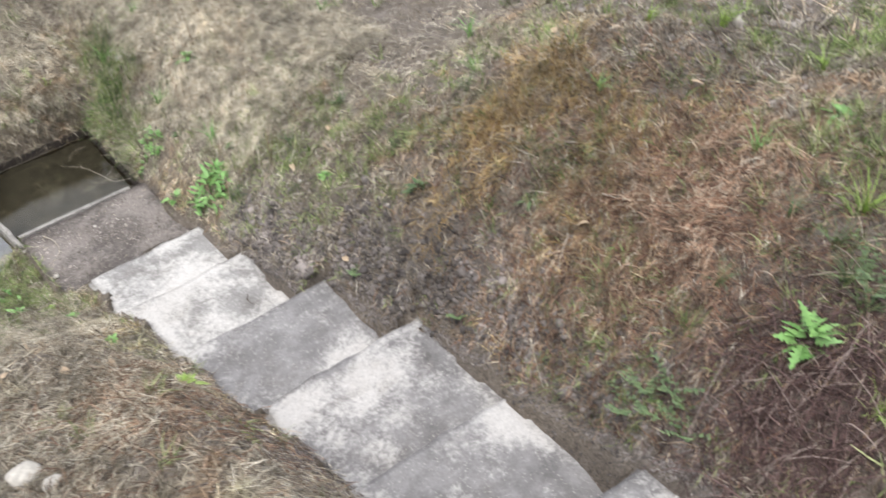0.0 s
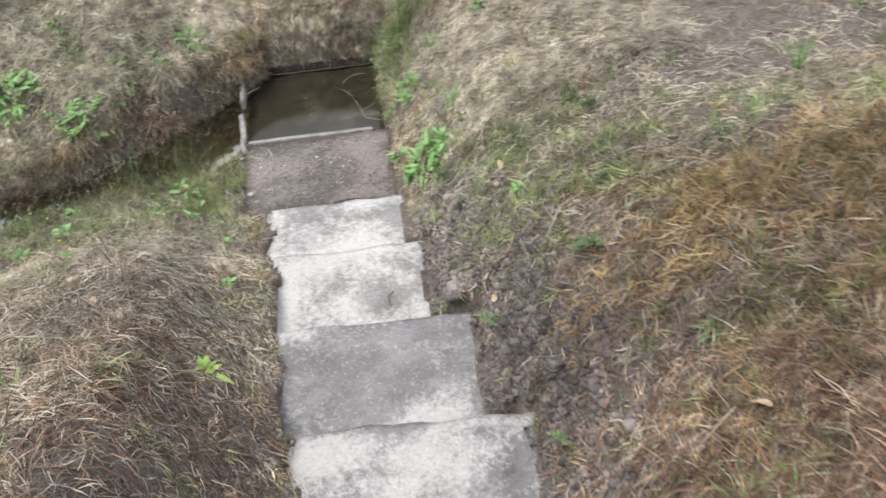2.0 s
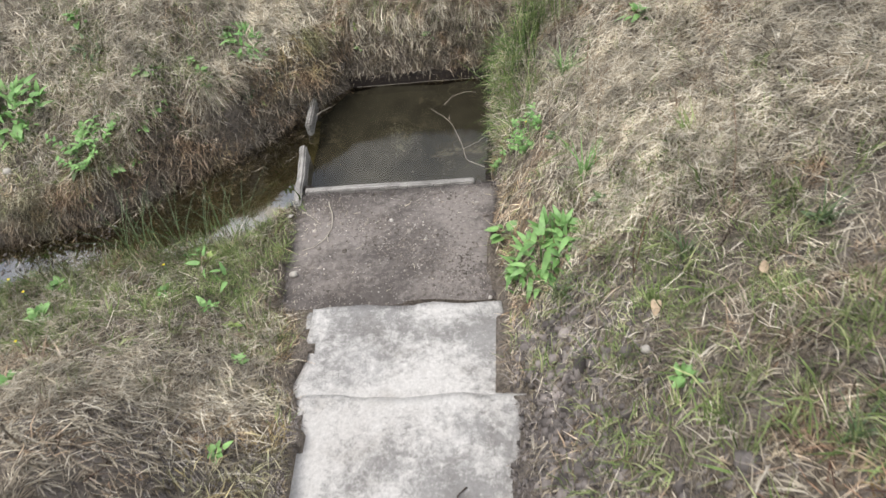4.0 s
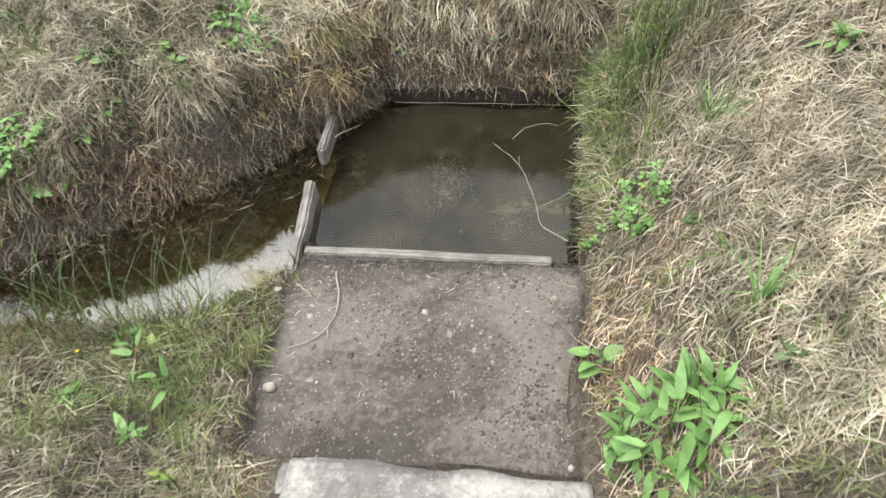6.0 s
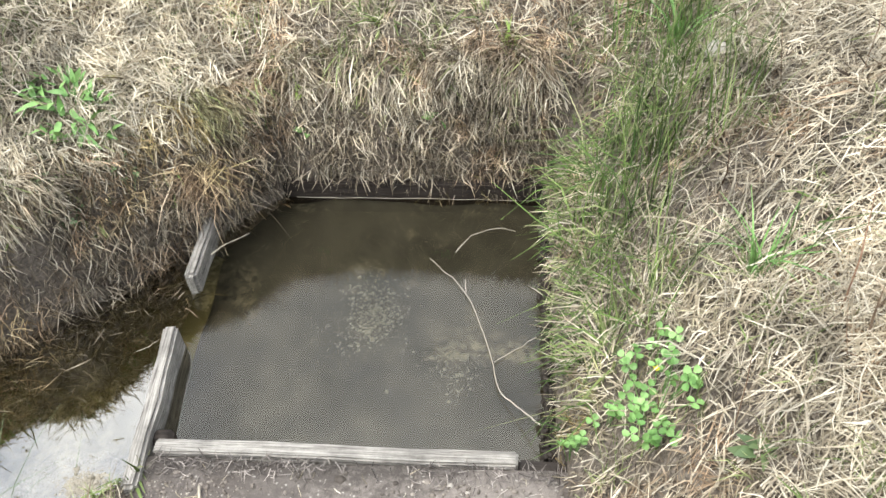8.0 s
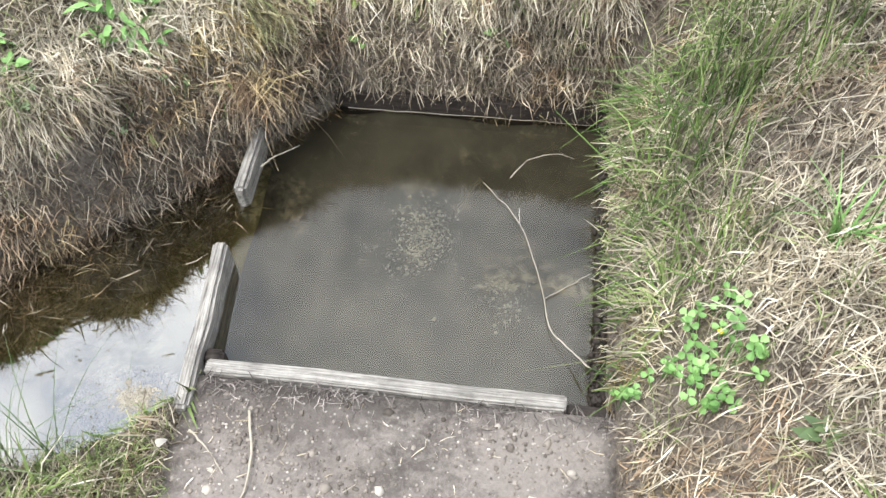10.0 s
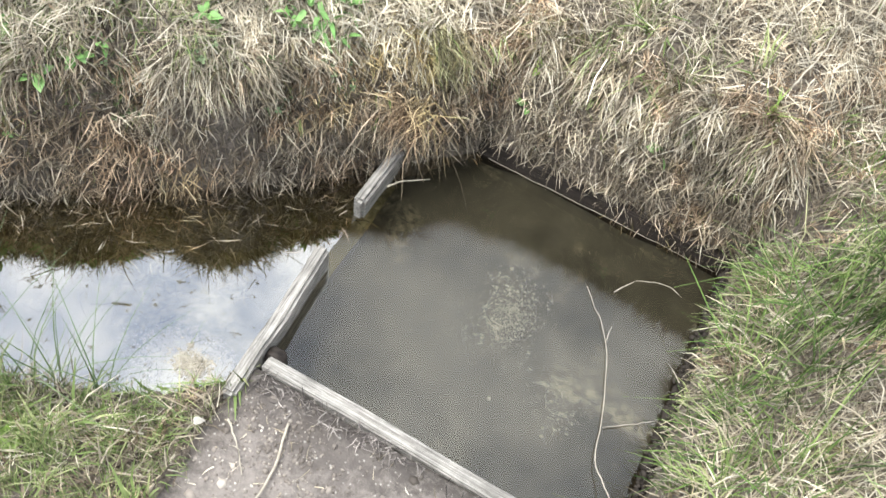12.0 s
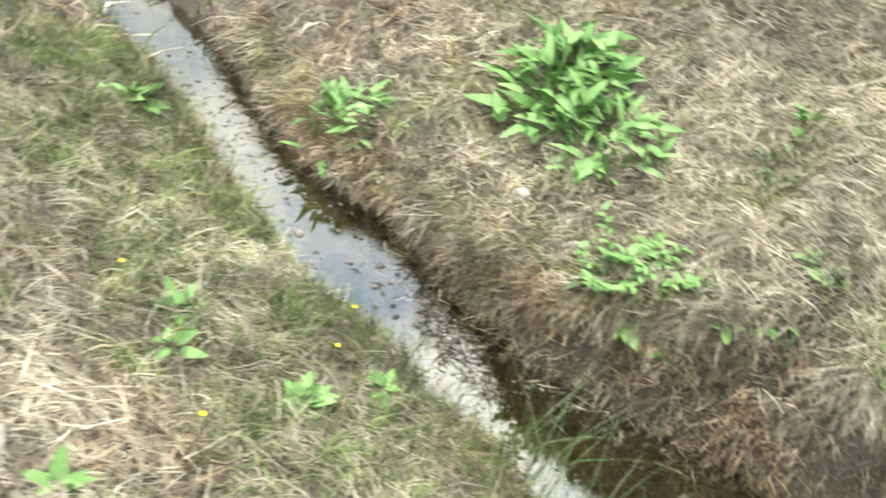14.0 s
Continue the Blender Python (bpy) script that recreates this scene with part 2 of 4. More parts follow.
CANES = [plain("dark_cane", (0.10, 0.06, 0.055)), plain("red_cane", (0.20, 0.125, 0.115)), plain("pale_cane", (0.44, 0.35, 0.31))]
STONE = plain("pale_stone", (0.50, 0.47, 0.42), 0.9)
YELLOW = plain("yellow_petal", (0.80, 0.66, 0.04), 0.6)
GRAVEL = blade_material("gravel", [(0.0, (0.14, 0.12, 0.105)), (0.6, (0.25, 0.22, 0.195)), (0.9, (0.38, 0.34, 0.30)), (1.0, (0.62, 0.58, 0.53))])
CLOD = blade_material("soil_crumb", [(0.0, (0.095, 0.083, 0.078)), (1.0, (0.32, 0.285, 0.265))])
DIRT = blade_material("pale_dirt", [(0.0, (0.20, 0.175, 0.155)), (1.0, (0.46, 0.42, 0.38))])
GREY = blade_material("grey_litter", [(0.0, (0.075, 0.065, 0.062)), (0.5, (0.225, 0.197, 0.185)), (1.0, (0.50, 0.455, 0.42))])
DEAD_LEAF = plain("dead_leaf", (0.55, 0.42, 0.29), 0.8)
POOL = water_surface("pool_water", 0.085, (0.78, 0.75, 0.64))
FILM = water_surface("stream_water", 0.42, (0.78, 0.75, 0.64))

# ---- ground ----
# terrain begin
# front y, back y, left x, right x, top z, skew
STEPS = [
    (-0.75, -1.26, 0.14, 0.905, 0.125, -0.01), (-1.20, -1.90, 0.17, 0.97, 0.175, -0.02), (-1.84, -2.54, 0.25, 1.13, 0.30, -0.03),
    (-2.48, -3.26, 0.34, 1.26, 0.41, -0.04), (-3.21, -3.98, 0.37, 1.23, 0.54, -0.08), (-3.93, -4.66, 0.44, 1.27, 0.76, -0.06),
    (-4.60, -5.3, 0.46, 1.36, 0.98, 0.0),
]
FAR_X = np.array([-40, -12, -5, -3.2, -2.5, -2.0, -1.75, -1.6, -1.3, -1.0, -0.72, -0.47, -0.21, -0.12, 0.0, 0.10, 0.83])
FAR_Y = np.array([-9, -3, -0.9, -0.50, -0.37, -0.37, -0.29, -0.18, -0.15, -0.06, 0.13, 0.32, 0.56, 0.67, 0.80, 0.905, 0.905])
NEAR_X = np.array([-40, -12, -5, -3.2, -2.2, -1.87, -1.54, -1.27, -1.09, -0.8, -0.57, -0.35, -0.15, -0.06, -0.04])
NEAR_Y = np.array([-9.4, -3.4, -1.15, -0.78, -0.63, -0.60, -0.58, -0.48, -0.42, -0.33, -0.32, -0.24, -0.15, -0.07, 0.0])
EDGE_Y = np.array([-60, -7.0, -4.6, -3.9, -3.2, -2.46, -1.84, -1.2, -0.7, 0.0, 0.88])
SIDE_Y = np.array([-60, -7.0, -4.62, -4.60, -3.94, -3.92, -3.23, -3.21, -2.50, -2.48, -1.86, -1.84, -1.22, -1.20, -0.75, -0.73, 0.0, 0.88])
EDGE_R = np.array([1.6, 1.5, 1.36, 1.27, 1.27, 1.23, 1.23, 1.26, 1.26, 1.13, 1.13, 0.97, 0.97, 0.905, 0.905, 0.89, 0.83, 0.83])
EDGE_L = np.array([0.6, 0.5, 0.46, 0.45, 0.38, 0.37, 0.27, 0.16, 0.10, -0.02, -0.04])
BASE_Z = np.array([2.6, 1.7, 0.95, 0.745, 0.53, 0.41, 0.30, 0.17, 0.12, 0.055, 0.055])


def wave(x, y, f, seed):
    """Smooth pseudo-random relief between about -1 and 1."""
    r = np.random.RandomState(seed)
    v = 0.0
    for k in range(6):
        a, p = r.uniform(0, 6.28), r.uniform(0, 6.28)
        g = f * r.uniform(0.6, 1.7)
        v = v + np.sin(g * (x * math.cos(a) + y * math.sin(a)) + p)
    return v / 3.0


def gap(x, y, px, py):
    """Distance to a polyline."""
    best = np.full(np.shape(x), 1e9)
    for ax, ay, bx, by in zip(px[:-1], py[:-1], px[1:], py[1:]):
        dx, dy = bx - ax, by - ay
        s = np.clip(((x - ax) * dx + (y - ay) * dy) / (dx * dx + dy * dy), 0, 1)
        best = np.minimum(best, np.hypot(x - ax - s * dx, y - ay - s * dy))
    return best


def ground_z(x, y):
    x, y = np.asarray(x, float), np.asarray(y, float)
    er, el, base = np.interp(y, SIDE_Y, EDGE_R), np.interp(y, EDGE_Y, EDGE_L), np.interp(y, EDGE_Y, BASE_Z)
    fy, ny = np.interp(x, FAR_X, FAR_Y), np.interp(x, NEAR_X, NEAR_Y)
    df, dn = gap(x, y, FAR_X, FAR_Y), gap(x, y, NEAR_X, NEAR_Y)
    jag = 0.026 * wave(x, y, 14, 3) + 0.016 * wave(x, y, 35, 4)
    far = np.interp(df + jag, [-1, 0.0, 0.02, 0.05, 0.10, 0.45, 1.0, 2.0, 4.0, 12, 60], [-0.02, -0.02, 0.18, 0.29, 0.365, 0.58, 0.91, 1.4, 2.0, 3.0, 3.5])
    gentle = np.interp(df + jag, [-1, 0.0, 0.03, 0.10, 0.30, 0.6, 1.0, 2.0, 4.0, 12, 60], [-0.02, -0.02, 0.05, 0.11, 0.24, 0.42, 0.66, 1.15, 1.9, 3.0, 3.5])
    g = np.clip((-0.75 - x) / 0.5, 0, 1)
    far = far * (1 - g) + gentle * g
    even = np.interp(y, [-60, -7, -4.9, -4.3, -3.6, -2.85, -2.2, -1.5, -1, 0, 0.88], [1.6, 1.5, 1.36, 1.28, 1.24, 1.25, 1.13, 0.98, 0.94, 0.83, 0.83])
    off = np.clip((x - er) / 0.2, 0, 1)
    dr = x - er * (1 - off) - even * off
    right = base + np.interp(y, [-4.4, -3.3, -2.4, -1.3, 0.5], [0.95, 1.0, 1.25, 0.9, 1.0]) * np.interp(dr + 0.5 * jag, [-1, 0.0, 0.04, 0.12, 0.30, 0.6, 1.1, 2.0, 4.0, 60], [-0.02, 0.0, 0.06, 0.16, 0.40, 0.62, 0.80, 0.92, 1.0, 1.6])
    left = np.interp(dn + jag, [0, 0.03, 0.10, 0.35, 0.7, 1.2, 2.0, 3.0, 5.0, 60], [0.0, 0.05, 0.075, 0.12, 0.26, 0.55, 0.94, 1.32, 1.9, 3.6])
    dl = el - x
    s = np.clip(dl / np.interp(y, [-2.2, -1.2], [0.52, 0.72]), 0, 1)
    s = s * s * (3 - 2 * s)
    left = np.where(y < 0.0, (base - 0.02) * (1 - s) + left * s, left)
    u, v = np.maximum(x - 0.83, 0), np.maximum(y - 0.88, 0)
    w = v / np.maximum(u + v, 1e-6)
    beyond = y > np.where(x > 0.83, 0.905, fy)
    z = np.where(x > 0.5 * (er + el), right, left)
    z = np.where(beyond, np.where(x > 0.83, w * far + (1 - w) * right, far), z)
    inside = (x > -0.02) & (x < 0.86) & (y <= 0.0) & (y > -0.73)
    sl, sr = np.where(inside, -0.02, el), np.where(inside, 0.86, er)
    ragged = 0.012 + 0.035 * np.clip(wave(x, y, 13, 45), -1, 1.5)
    for yf, yb, xl, xr, top, skew in STEPS:
        here = (y <= yf) & (y > yb + 0.02)
        sl, sr = np.where(here, xl, sl), np.where(here, xr, sr)
        inside = inside | (here & (x > xl + 0.03 + ragged) & (x < xr - 0.035 - ragged))
    crumble = np.clip((-1.85 - y) / 0.4, 0, 1) * (0.055 + 0.05 * np.clip(wave(x, y, 6, 43), -1, 1))
    reach = 0.035 + 0.035 * np.clip(wave(x, y, 9, 41), -0.6, 1)
    spill = np.clip(1 - np.minimum((x - sl) / reach, (sr - x) / (reach + np.maximum(crumble, 0))), 0, 1) * np.clip((-0.1 - y) / 0.3, 0, 1)
    z = np.where(inside, base - 0.24 + 0.255 * np.minimum(1, 2 * spill), z)
    channel = (~beyond) & np.where(x < -0.04, y > ny, (y > 0.0) & (x < 0.83))
    bed = np.full(np.shape(z), -0.22)
    pool = (x > -0.04) & (x < 0.83) & (y > 0) & (y < 0.88)
    bed = np.where(pool, -0.26, bed)
    z = np.where(channel, bed, z)
    rough = np.where(channel | inside, 0.15, 1.0)
    z = z + rough * (0.022 * wave(x, y, 5, 1) + 0.010 * wave(x, y, 17, 2))
    return z
# terrain end


def spaced(lo, hi, step, reach):
    core = np.arange(lo, hi + 1e-6, step)
    grow = [step * 1.3 ** k for k in range(1, 60)]
    out = np.cumsum(grow)
    out = out[out < reach]
    return np.concatenate([lo - out[::-1], core, hi + out])


def link_mesh(name, verts, faces, material, smooth=False):
    """A mesh from numpy arrays; the faces all have one number of corners."""
    me = bpy.data.meshes.new(name)
    k = faces.shape[1]
    me.vertices.add(len(verts))
    me.vertices.foreach_set("co", np.ascontiguousarray(verts, dtype=np.float32).ravel())
    me.loops.add(faces.size)
    me.loops.foreach_set("vertex_index", np.ascontiguousarray(faces, dtype=np.int32).ravel())
    me.polygons.add(len(faces))
    me.polygons.foreach_set("loop_start", np.arange(0, faces.size, k, dtype=np.int32))
    me.polygons.foreach_set("loop_total", np.full(len(faces), k, dtype=np.int32))
    if smooth:
        me.polygons.foreach_set("use_smooth", np.ones(len(faces), dtype=bool))
    me.update(calc_edges=True)
    me.materials.append(material)
    return new(name, me)


gx, gy = spaced(-2.8, 3.4, 0.02, 400), spaced(-5.2, 2.2, 0.02, 400)
XX, YY = np.meshgrid(gx, gy)
ZZ = ground_z(XX, YY)
idx = np.arange(XX.size).reshape(XX.shape)
quads = np.stack([idx[:-1, :-1], idx[:-1, 1:], idx[1:, 1:], idx[1:, :-1]], -1).reshape(-1, 4)
ground = link_mesh("ground", np.stack([XX, YY, ZZ], -1).reshape(-1, 3), quads, SOIL, True)
tagged(ground, "dry grassy bank of brown soil and matted litter", "ground", kind="structure")


def sheet(name, x0, y0, x1, y1, z, material):
    return link_mesh(name, np.array([(x0, y0, z), (x1, y0, z), (x1, y1, z), (x0, y1, z)]), np.array([[0, 1, 2, 3]]), material)


pool_water = tagged(sheet("water", -0.0725, 0.0, 0.9, 0.95, 0.0, POOL), "still murky grey-brown spring water in a timber-edged basin", "water", kind="structure")
stream_water = tagged(sheet("water_stream", -4.5, -1.5, -0.073, 0.95, 0.0, FILM), "shallow stream with a pale reflecting film", "water", kind="structure")


def bed_sheet(name, x0, y0, x1, y1, depth, material, label):
    ax, ay = np.arange(x0, x1 + 0.001, 0.03), np.arange(y0, y1 + 0.001, 0.03)
    bx, by = np.meshgrid(ax, ay)
    bz = depth(bx, by) + 0.008 * wave(bx, by, 25, 21)
    k = np.arange(bx.size).reshape(bx.shape)
    q = np.stack([k[:-1, :-1], k[:-1, 1:], k[1:, 1:], k[1:, :-1]], -1).reshape(-1, 4)
    return tagged(link_mesh(name, np.stack([bx, by, bz], -1).reshape(-1, 3), q, material, True), label, "stream bed", kind="structure")


bed_sheet("pool_bed", -0.10, 0.0, 0.85, 0.9, lambda x, y: -0.09 + 0.02 * wave(x, y, 6, 22) + 0.06 * np.clip((y - 0.68) / 0.2, 0, 1), SILT, "grey silt with pale patches under the water")
bed_sheet("stream_bed", -4.5, -1.4, -0.05, 0.9, lambda x, y: -0.065 + 0.025 * wave(x, y, 8, 23) + 0.03 * np.exp(-((x + 0.12) ** 2 + (y + 0.06) ** 2) / 0.02), MUD, "olive-brown mud with dead grass under shallow water")


# ---- helpers for things ----


def part(name, bm, material, parent=None, label=""):
    me = bpy.data.meshes.new(name)
    bm.to_mesh(me)
    bm.free()
    me.materials.append(material)
    ob = new(name, me)
    if parent is not None:
        ob.parent = parent
    if label:
        ob["label"] = label
    return ob


def worn_block(x0, y0, z0, x1, y1, z1, wear=0.012, seed=0, cell=0.05, skew=None, broken=0.0):
    """A block with rounded, chipped edges and a slightly uneven face."""
    bm = bmesh.new()
    bmesh.ops.create_cube(bm, size=1)
    size = (x1 - x0, y1 - y0, z1 - z0)
    for v in bm.verts:
        v.co = Vector((v.co.x * size[0], v.co.y * size[1], v.co.z * size[2]))
    bmesh.ops.bevel(bm, geom=bm.edges[:], offset=min(0.35 * min(size), wear * 1.2), segments=2, affect="EDGES")
    for axis in range(3):
        n = max(0, int(size[axis] / cell) - 1)
        for k in range(1, n + 1):
            co = [0, 0, 0]
            no = [0, 0, 0]
            co[axis], no[axis] = -size[axis] / 2 + size[axis] * k / (n + 1), 1
            bmesh.ops.bisect_plane(bm, geom=bm.verts[:] + bm.edges[:] + bm.faces[:], plane_co=co, plane_no=no)
    c = Vector(((x0 + x1) / 2, (y0 + y1) / 2, (z0 + z1) / 2))
    for v in bm.verts:
        p = v.co + c
        if broken:
            side = min(1.0, abs(v.co.x) / (size[0] / 2)) ** 6
            v.co.x += side * broken * (1.6 * noise.noise(p * 4 + Vector((seed, 5, 0))) + noise.noise(p * 13 + Vector((3, seed, 0))))
            v.co.y += 0.35 * broken * noise.noise(p * 6 + Vector((seed, 0, 9)))
            v.co.z += 0.07 * broken * noise.noise(p * 5 + Vector((0, seed, 4)))
        v.co += Vector((noise.noise(p * 9 + Vector((seed, 0, 0))), noise.noise(p * 9 + Vector((0, seed + 7, 0))), 0.22 * noise.noise(p * 9 + Vector((0, 0, seed + 3))))) * wear
        if skew:
            v.co.y += skew * (v.co.x / size[0])
    for f in bm.faces:
        f.smooth = True
    return bm, c


# ---- steps and basin ----
for k, (yf, yb, xl, xr, top, skew) in enumerate(STEPS):
    bm, c = worn_block(xl, yb - 0.12, top - 0.34, xr, yf, top, 0.015, k, 0.04, skew, 0.035)
    ob = part("concrete_step", bm, PALE_STEP if k < 2 else STEP)
    ob.location = c
    tagged(ob, "weathered grey concrete step with pale lichen patches", "step", "steps down the bank")
bm, c = worn_block(-0.03, -0.80, -0.08, 0.87, -0.012, 0.055, 0.006, 20, 0.05)
landing = part("concrete_landing", bm, LANDING)
landing.location = c
tagged(landing, "damp dark gravelly concrete landing at the water's edge", "landing")


def beam(name, x0, y0, x1, y1, width, z0, z1, material, label, category, seed, wear=0.0035):
    """A timber lying from one point to another."""
    length = math.hypot(x1 - x0, y1 - y0)
    bm, c = worn_block(-length / 2, -width / 2, z0, length / 2, width / 2, z1, wear, seed, 0.04)
    for f in bm.faces:
        f.smooth = False
    ob = part(name, bm, material)
    ob.matrix_world = pose((x0 + x1) / 2, (y0 + y1) / 2, (z0 + z1) / 2, 0, 0, math.degrees(math.atan2(y1 - y0, x1 - x0)))
    return tagged(ob, label, category)


beam("timber_edging_board", -0.008, 0.010, 0.755, 0.008, 0.036, -0.1, 0.062, GREY_WOOD, "weathered grey timber board edging the landing", "board", 31)
beam("sunken_board", 0.755, 0.004, 0.87, 0.0, 0.03, -0.1, 0.045, DARK_WOOD, "dark wet end of board sunk beside the grass", "board", 32)
beam("timber_side_rail", -0.028, -0.10, -0.066, 0.335, 0.034, -0.08, 0.072, GREY_WOOD, "cracked grey timber rail between basin and stream", "rail", 33, 0.006)
beam("timber_rail_stub", -0.074, 0.505, -0.083, 0.74, 0.034, -0.01, 0.07, GREY_WOOD, "broken grey timber stub reaching out of the bank", "rail", 34, 0.007)
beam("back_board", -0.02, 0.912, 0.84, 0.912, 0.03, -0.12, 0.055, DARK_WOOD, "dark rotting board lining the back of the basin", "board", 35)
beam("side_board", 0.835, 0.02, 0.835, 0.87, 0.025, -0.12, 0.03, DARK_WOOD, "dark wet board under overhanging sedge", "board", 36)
bm, c = worn_block(-0.025, 0.02, -0.1, 0.02, 0.06, 0.05, 0.006, 40, 0.03)
peg = part("corner_peg", bm, DARK_WOOD)
peg.location = c
tagged(peg, "short dark wooden peg at the corner of the basin", "peg")

# ---- grass ----
rng = np.random.RandomState(7)


def slope_dir(x, y):
    e = 0.04
    gxx = (ground_z(x + e, y) - ground_z(x - e, y)) / (2 * e)
    gyy = (ground_z(x, y + e) - ground_z(x, y - e)) / (2 * e)
    return gxx, gyy


def blades(name, x, y, length, width, lean, downhill, material, label, category="grass", lift=0.0, curl=0.5, spread=0.3, head=None, level=None, far_lean=1.65):
    """One bent blade at each place: lean is its mean angle from upright, downhill how far the slope pulls it, head a heading for each."""
    n = len(x)
    z = ground_z(x, y) if level is None else np.broadcast_to(np.asarray(level, float), (n,))
    gx_, gy_ = slope_dir(x, y) if level is None else (np.zeros(n), np.zeros(n))
    a = rng.uniform(0, 2 * np.pi, n) if head is None else head + rng.normal(0, 0.7, n)
    hx, hy = np.cos(a) - downhill * np.clip(gx_, -2, 2), np.sin(a) - downhill * np.clip(gy_, -2, 2)
    h = np.maximum(np.hypot(hx, hy), 1e-6)
    hx, hy = hx / h, hy / h
    L = length * rng.uniform(0.4, 1.5, n)
    th = np.clip(np.radians(lean) + rng.normal(0, spread, n), 0.03, far_lean)
    th2 = th + curl * rng.uniform(-0.3, 1.4, n)
    grade = np.clip(hx * gx_ + hy * gy_, -1.2, 1.2) if far_lean < 2 else 0.0
    d1 = np.stack([hx * np.sin(th), hy * np.sin(th), np.cos(th) + grade * np.sin(th) * 0.9], 1)
    d2 = np.stack([hx * np.sin(th2), hy * np.sin(th2), np.cos(th2) + grade * np.sin(th2) * 0.9], 1)
    d2[:, :2] += rng.normal(0, 0.22, (n, 2))
    d1 /= np.linalg.norm(d1, axis=1)[:, None]
    d2 /= np.linalg.norm(d2, axis=1)[:, None]
    L = L / (1 + 0.35 * np.clip(np.hypot(gx_, gy_) - 0.6, 0, 3))
    turn = rng.uniform(-1, 1, n)
    side = np.stack([-hy * np.cos(turn), hx * np.cos(turn), np.sin(turn)], 1) * (width * rng.uniform(0.5, 1.5, n) / 2)[:, None]
    p0 = np.stack([x, y, z - 0.004 + lift * rng.uniform(0, 1, n)], 1)
    p1 = p0 + d1 * (L * 0.5)[:, None]
    p2 = p1 + d2 * (L * 0.5)[:, None]
    v = np.stack([p0 - side, p0 + side, p1 - side * 0.85, p1 + side * 0.85, p2 - side * 0.2, p2 + side * 0.2], 1).reshape(-1, 3)
    b = (np.arange(n) * 6)[:, None]
    f = np.concatenate([b + [0, 1, 3, 2], b + [2, 3, 5, 4]], 0)
    return tagged(link_mesh(name, v, f, material), label, category, kind="stuff")


def tufts(x, y, each, radius):
    """Blade roots round the tufts at x, y, with headings outwards and a lean that each tuft shares."""
    n = len(x)
    a = rng.uniform(0, 2 * np.pi, (n, each))
    r = radius * np.sqrt(rng.uniform(0, 1, (n, each)))
    tx, ty = x[:, None] + r * np.cos(a), y[:, None] + r * np.sin(a)
    lean = rng.uniform(0, 2 * np.pi, (n, 1))
    h = np.arctan2(0.8 * np.sin(a) + np.sin(lean), 0.8 * np.cos(a) + np.cos(lean))
    tx, ty, h = tx.ravel(), ty.ravel(), h.ravel()
    k = on_land(tx, ty) > 0
    return tx[k], ty[k], h[k]


def scatter(n, x0, y0, x1, y1, keep):
    x, y = rng.uniform(x0, x1, n), rng.uniform(y0, y1, n)
    k = rng.uniform(0, 1, n) < keep(x, y)
    return x[k], y[k]


def on_land(x, y):
    er, el = np.interp(y, SIDE_Y, EDGE_R), np.interp(y, EDGE_Y, EDGE_L)
    inset = 0.03 * np.clip(wave(x, y, 11, 42), -0.2, 1)
    steps = (x > el + inset) & (x < er - inset) & (y <= 0.02)
    return np.where(steps, 0.0, np.where(ground_z(x, y) > 0.02, 1.0, 0.0))


def spot(x, y, cx, cy, r):
    return np.exp(-((x - cx) ** 2 + (y - cy) ** 2) / (r * r))


def bare(x, y):
    """Where the soil shows: worn dirt on the top of the bank and the earth beside the steps."""
    er = np.interp(y, SIDE_Y, EDGE_R)
    beside = np.exp(-((x - er - 0.09) / 0.11) ** 2) * np.clip((-y - 0.9) / 0.4, 0, 1) * np.clip((y + 3.3) / 0.5, 0, 1)
    return np.clip(spot(x, y, 3.6, -2.7, 0.9) + 0.6 * beside + 0.6 * spot(x, y, 2.6, -1.2, 0.25) + 0.8 * spot(x, y, -0.85, -1.3, 0.16) + 0.7 * spot(x, y, 2.3, -0.9, 0.3), 0, 0.93)


def greenness(x, y):
    near = gap(x, y, NEAR_X, NEAR_Y)
    lawn = np.exp(-(near / 0.50) ** 4) * (y < np.interp(x, NEAR_X, NEAR_Y)) * (x < 0.1)
    speck = np.clip(wave(x, y, 6, 11) - 0.45, 0, 1)
    west = 0.22 * np.clip((-0.5 - x) / 0.5, 0, 1) * np.clip(wave(x, y, 5, 12) + 0.6, 0, 1) + 0.25 * spot(x, y, -0.9, 0.15, 0.6)
    meadow = 0.45 * spot(x, y, 1.3, -0.95, 0.4) + 0.4 * spot(x, y, 1.75, -1.6, 0.55) * np.clip(wave(x, y, 7, 14) + 0.6, 0, 1)
    dry = np.clip((-1.0 - y) / 0.4, 0, 1) * (x < 0.5)
    east = 0.75 * np.clip((x - 2.0 - 0.5 * (y + 4.2)) / 0.4, 0, 1) * (y < -2.0) * np.clip(wave(x, y, 4, 13) + 0.75, 0, 1)
    return np.clip(0.95 * lawn + (0.4 * speck + 0.07 + west) * (1 - 0.85 * dry) + east + meadow, 0, 1)


def cover(x, y):
    return on_land(x, y) * (1 - bare(x, y)) * (1 - 0.9 * spot(x, y, 1.65, -4.1, 0.55)) * np.clip(0.75 + 0.45 * wave(x, y, 9, 31), 0.15, 1)


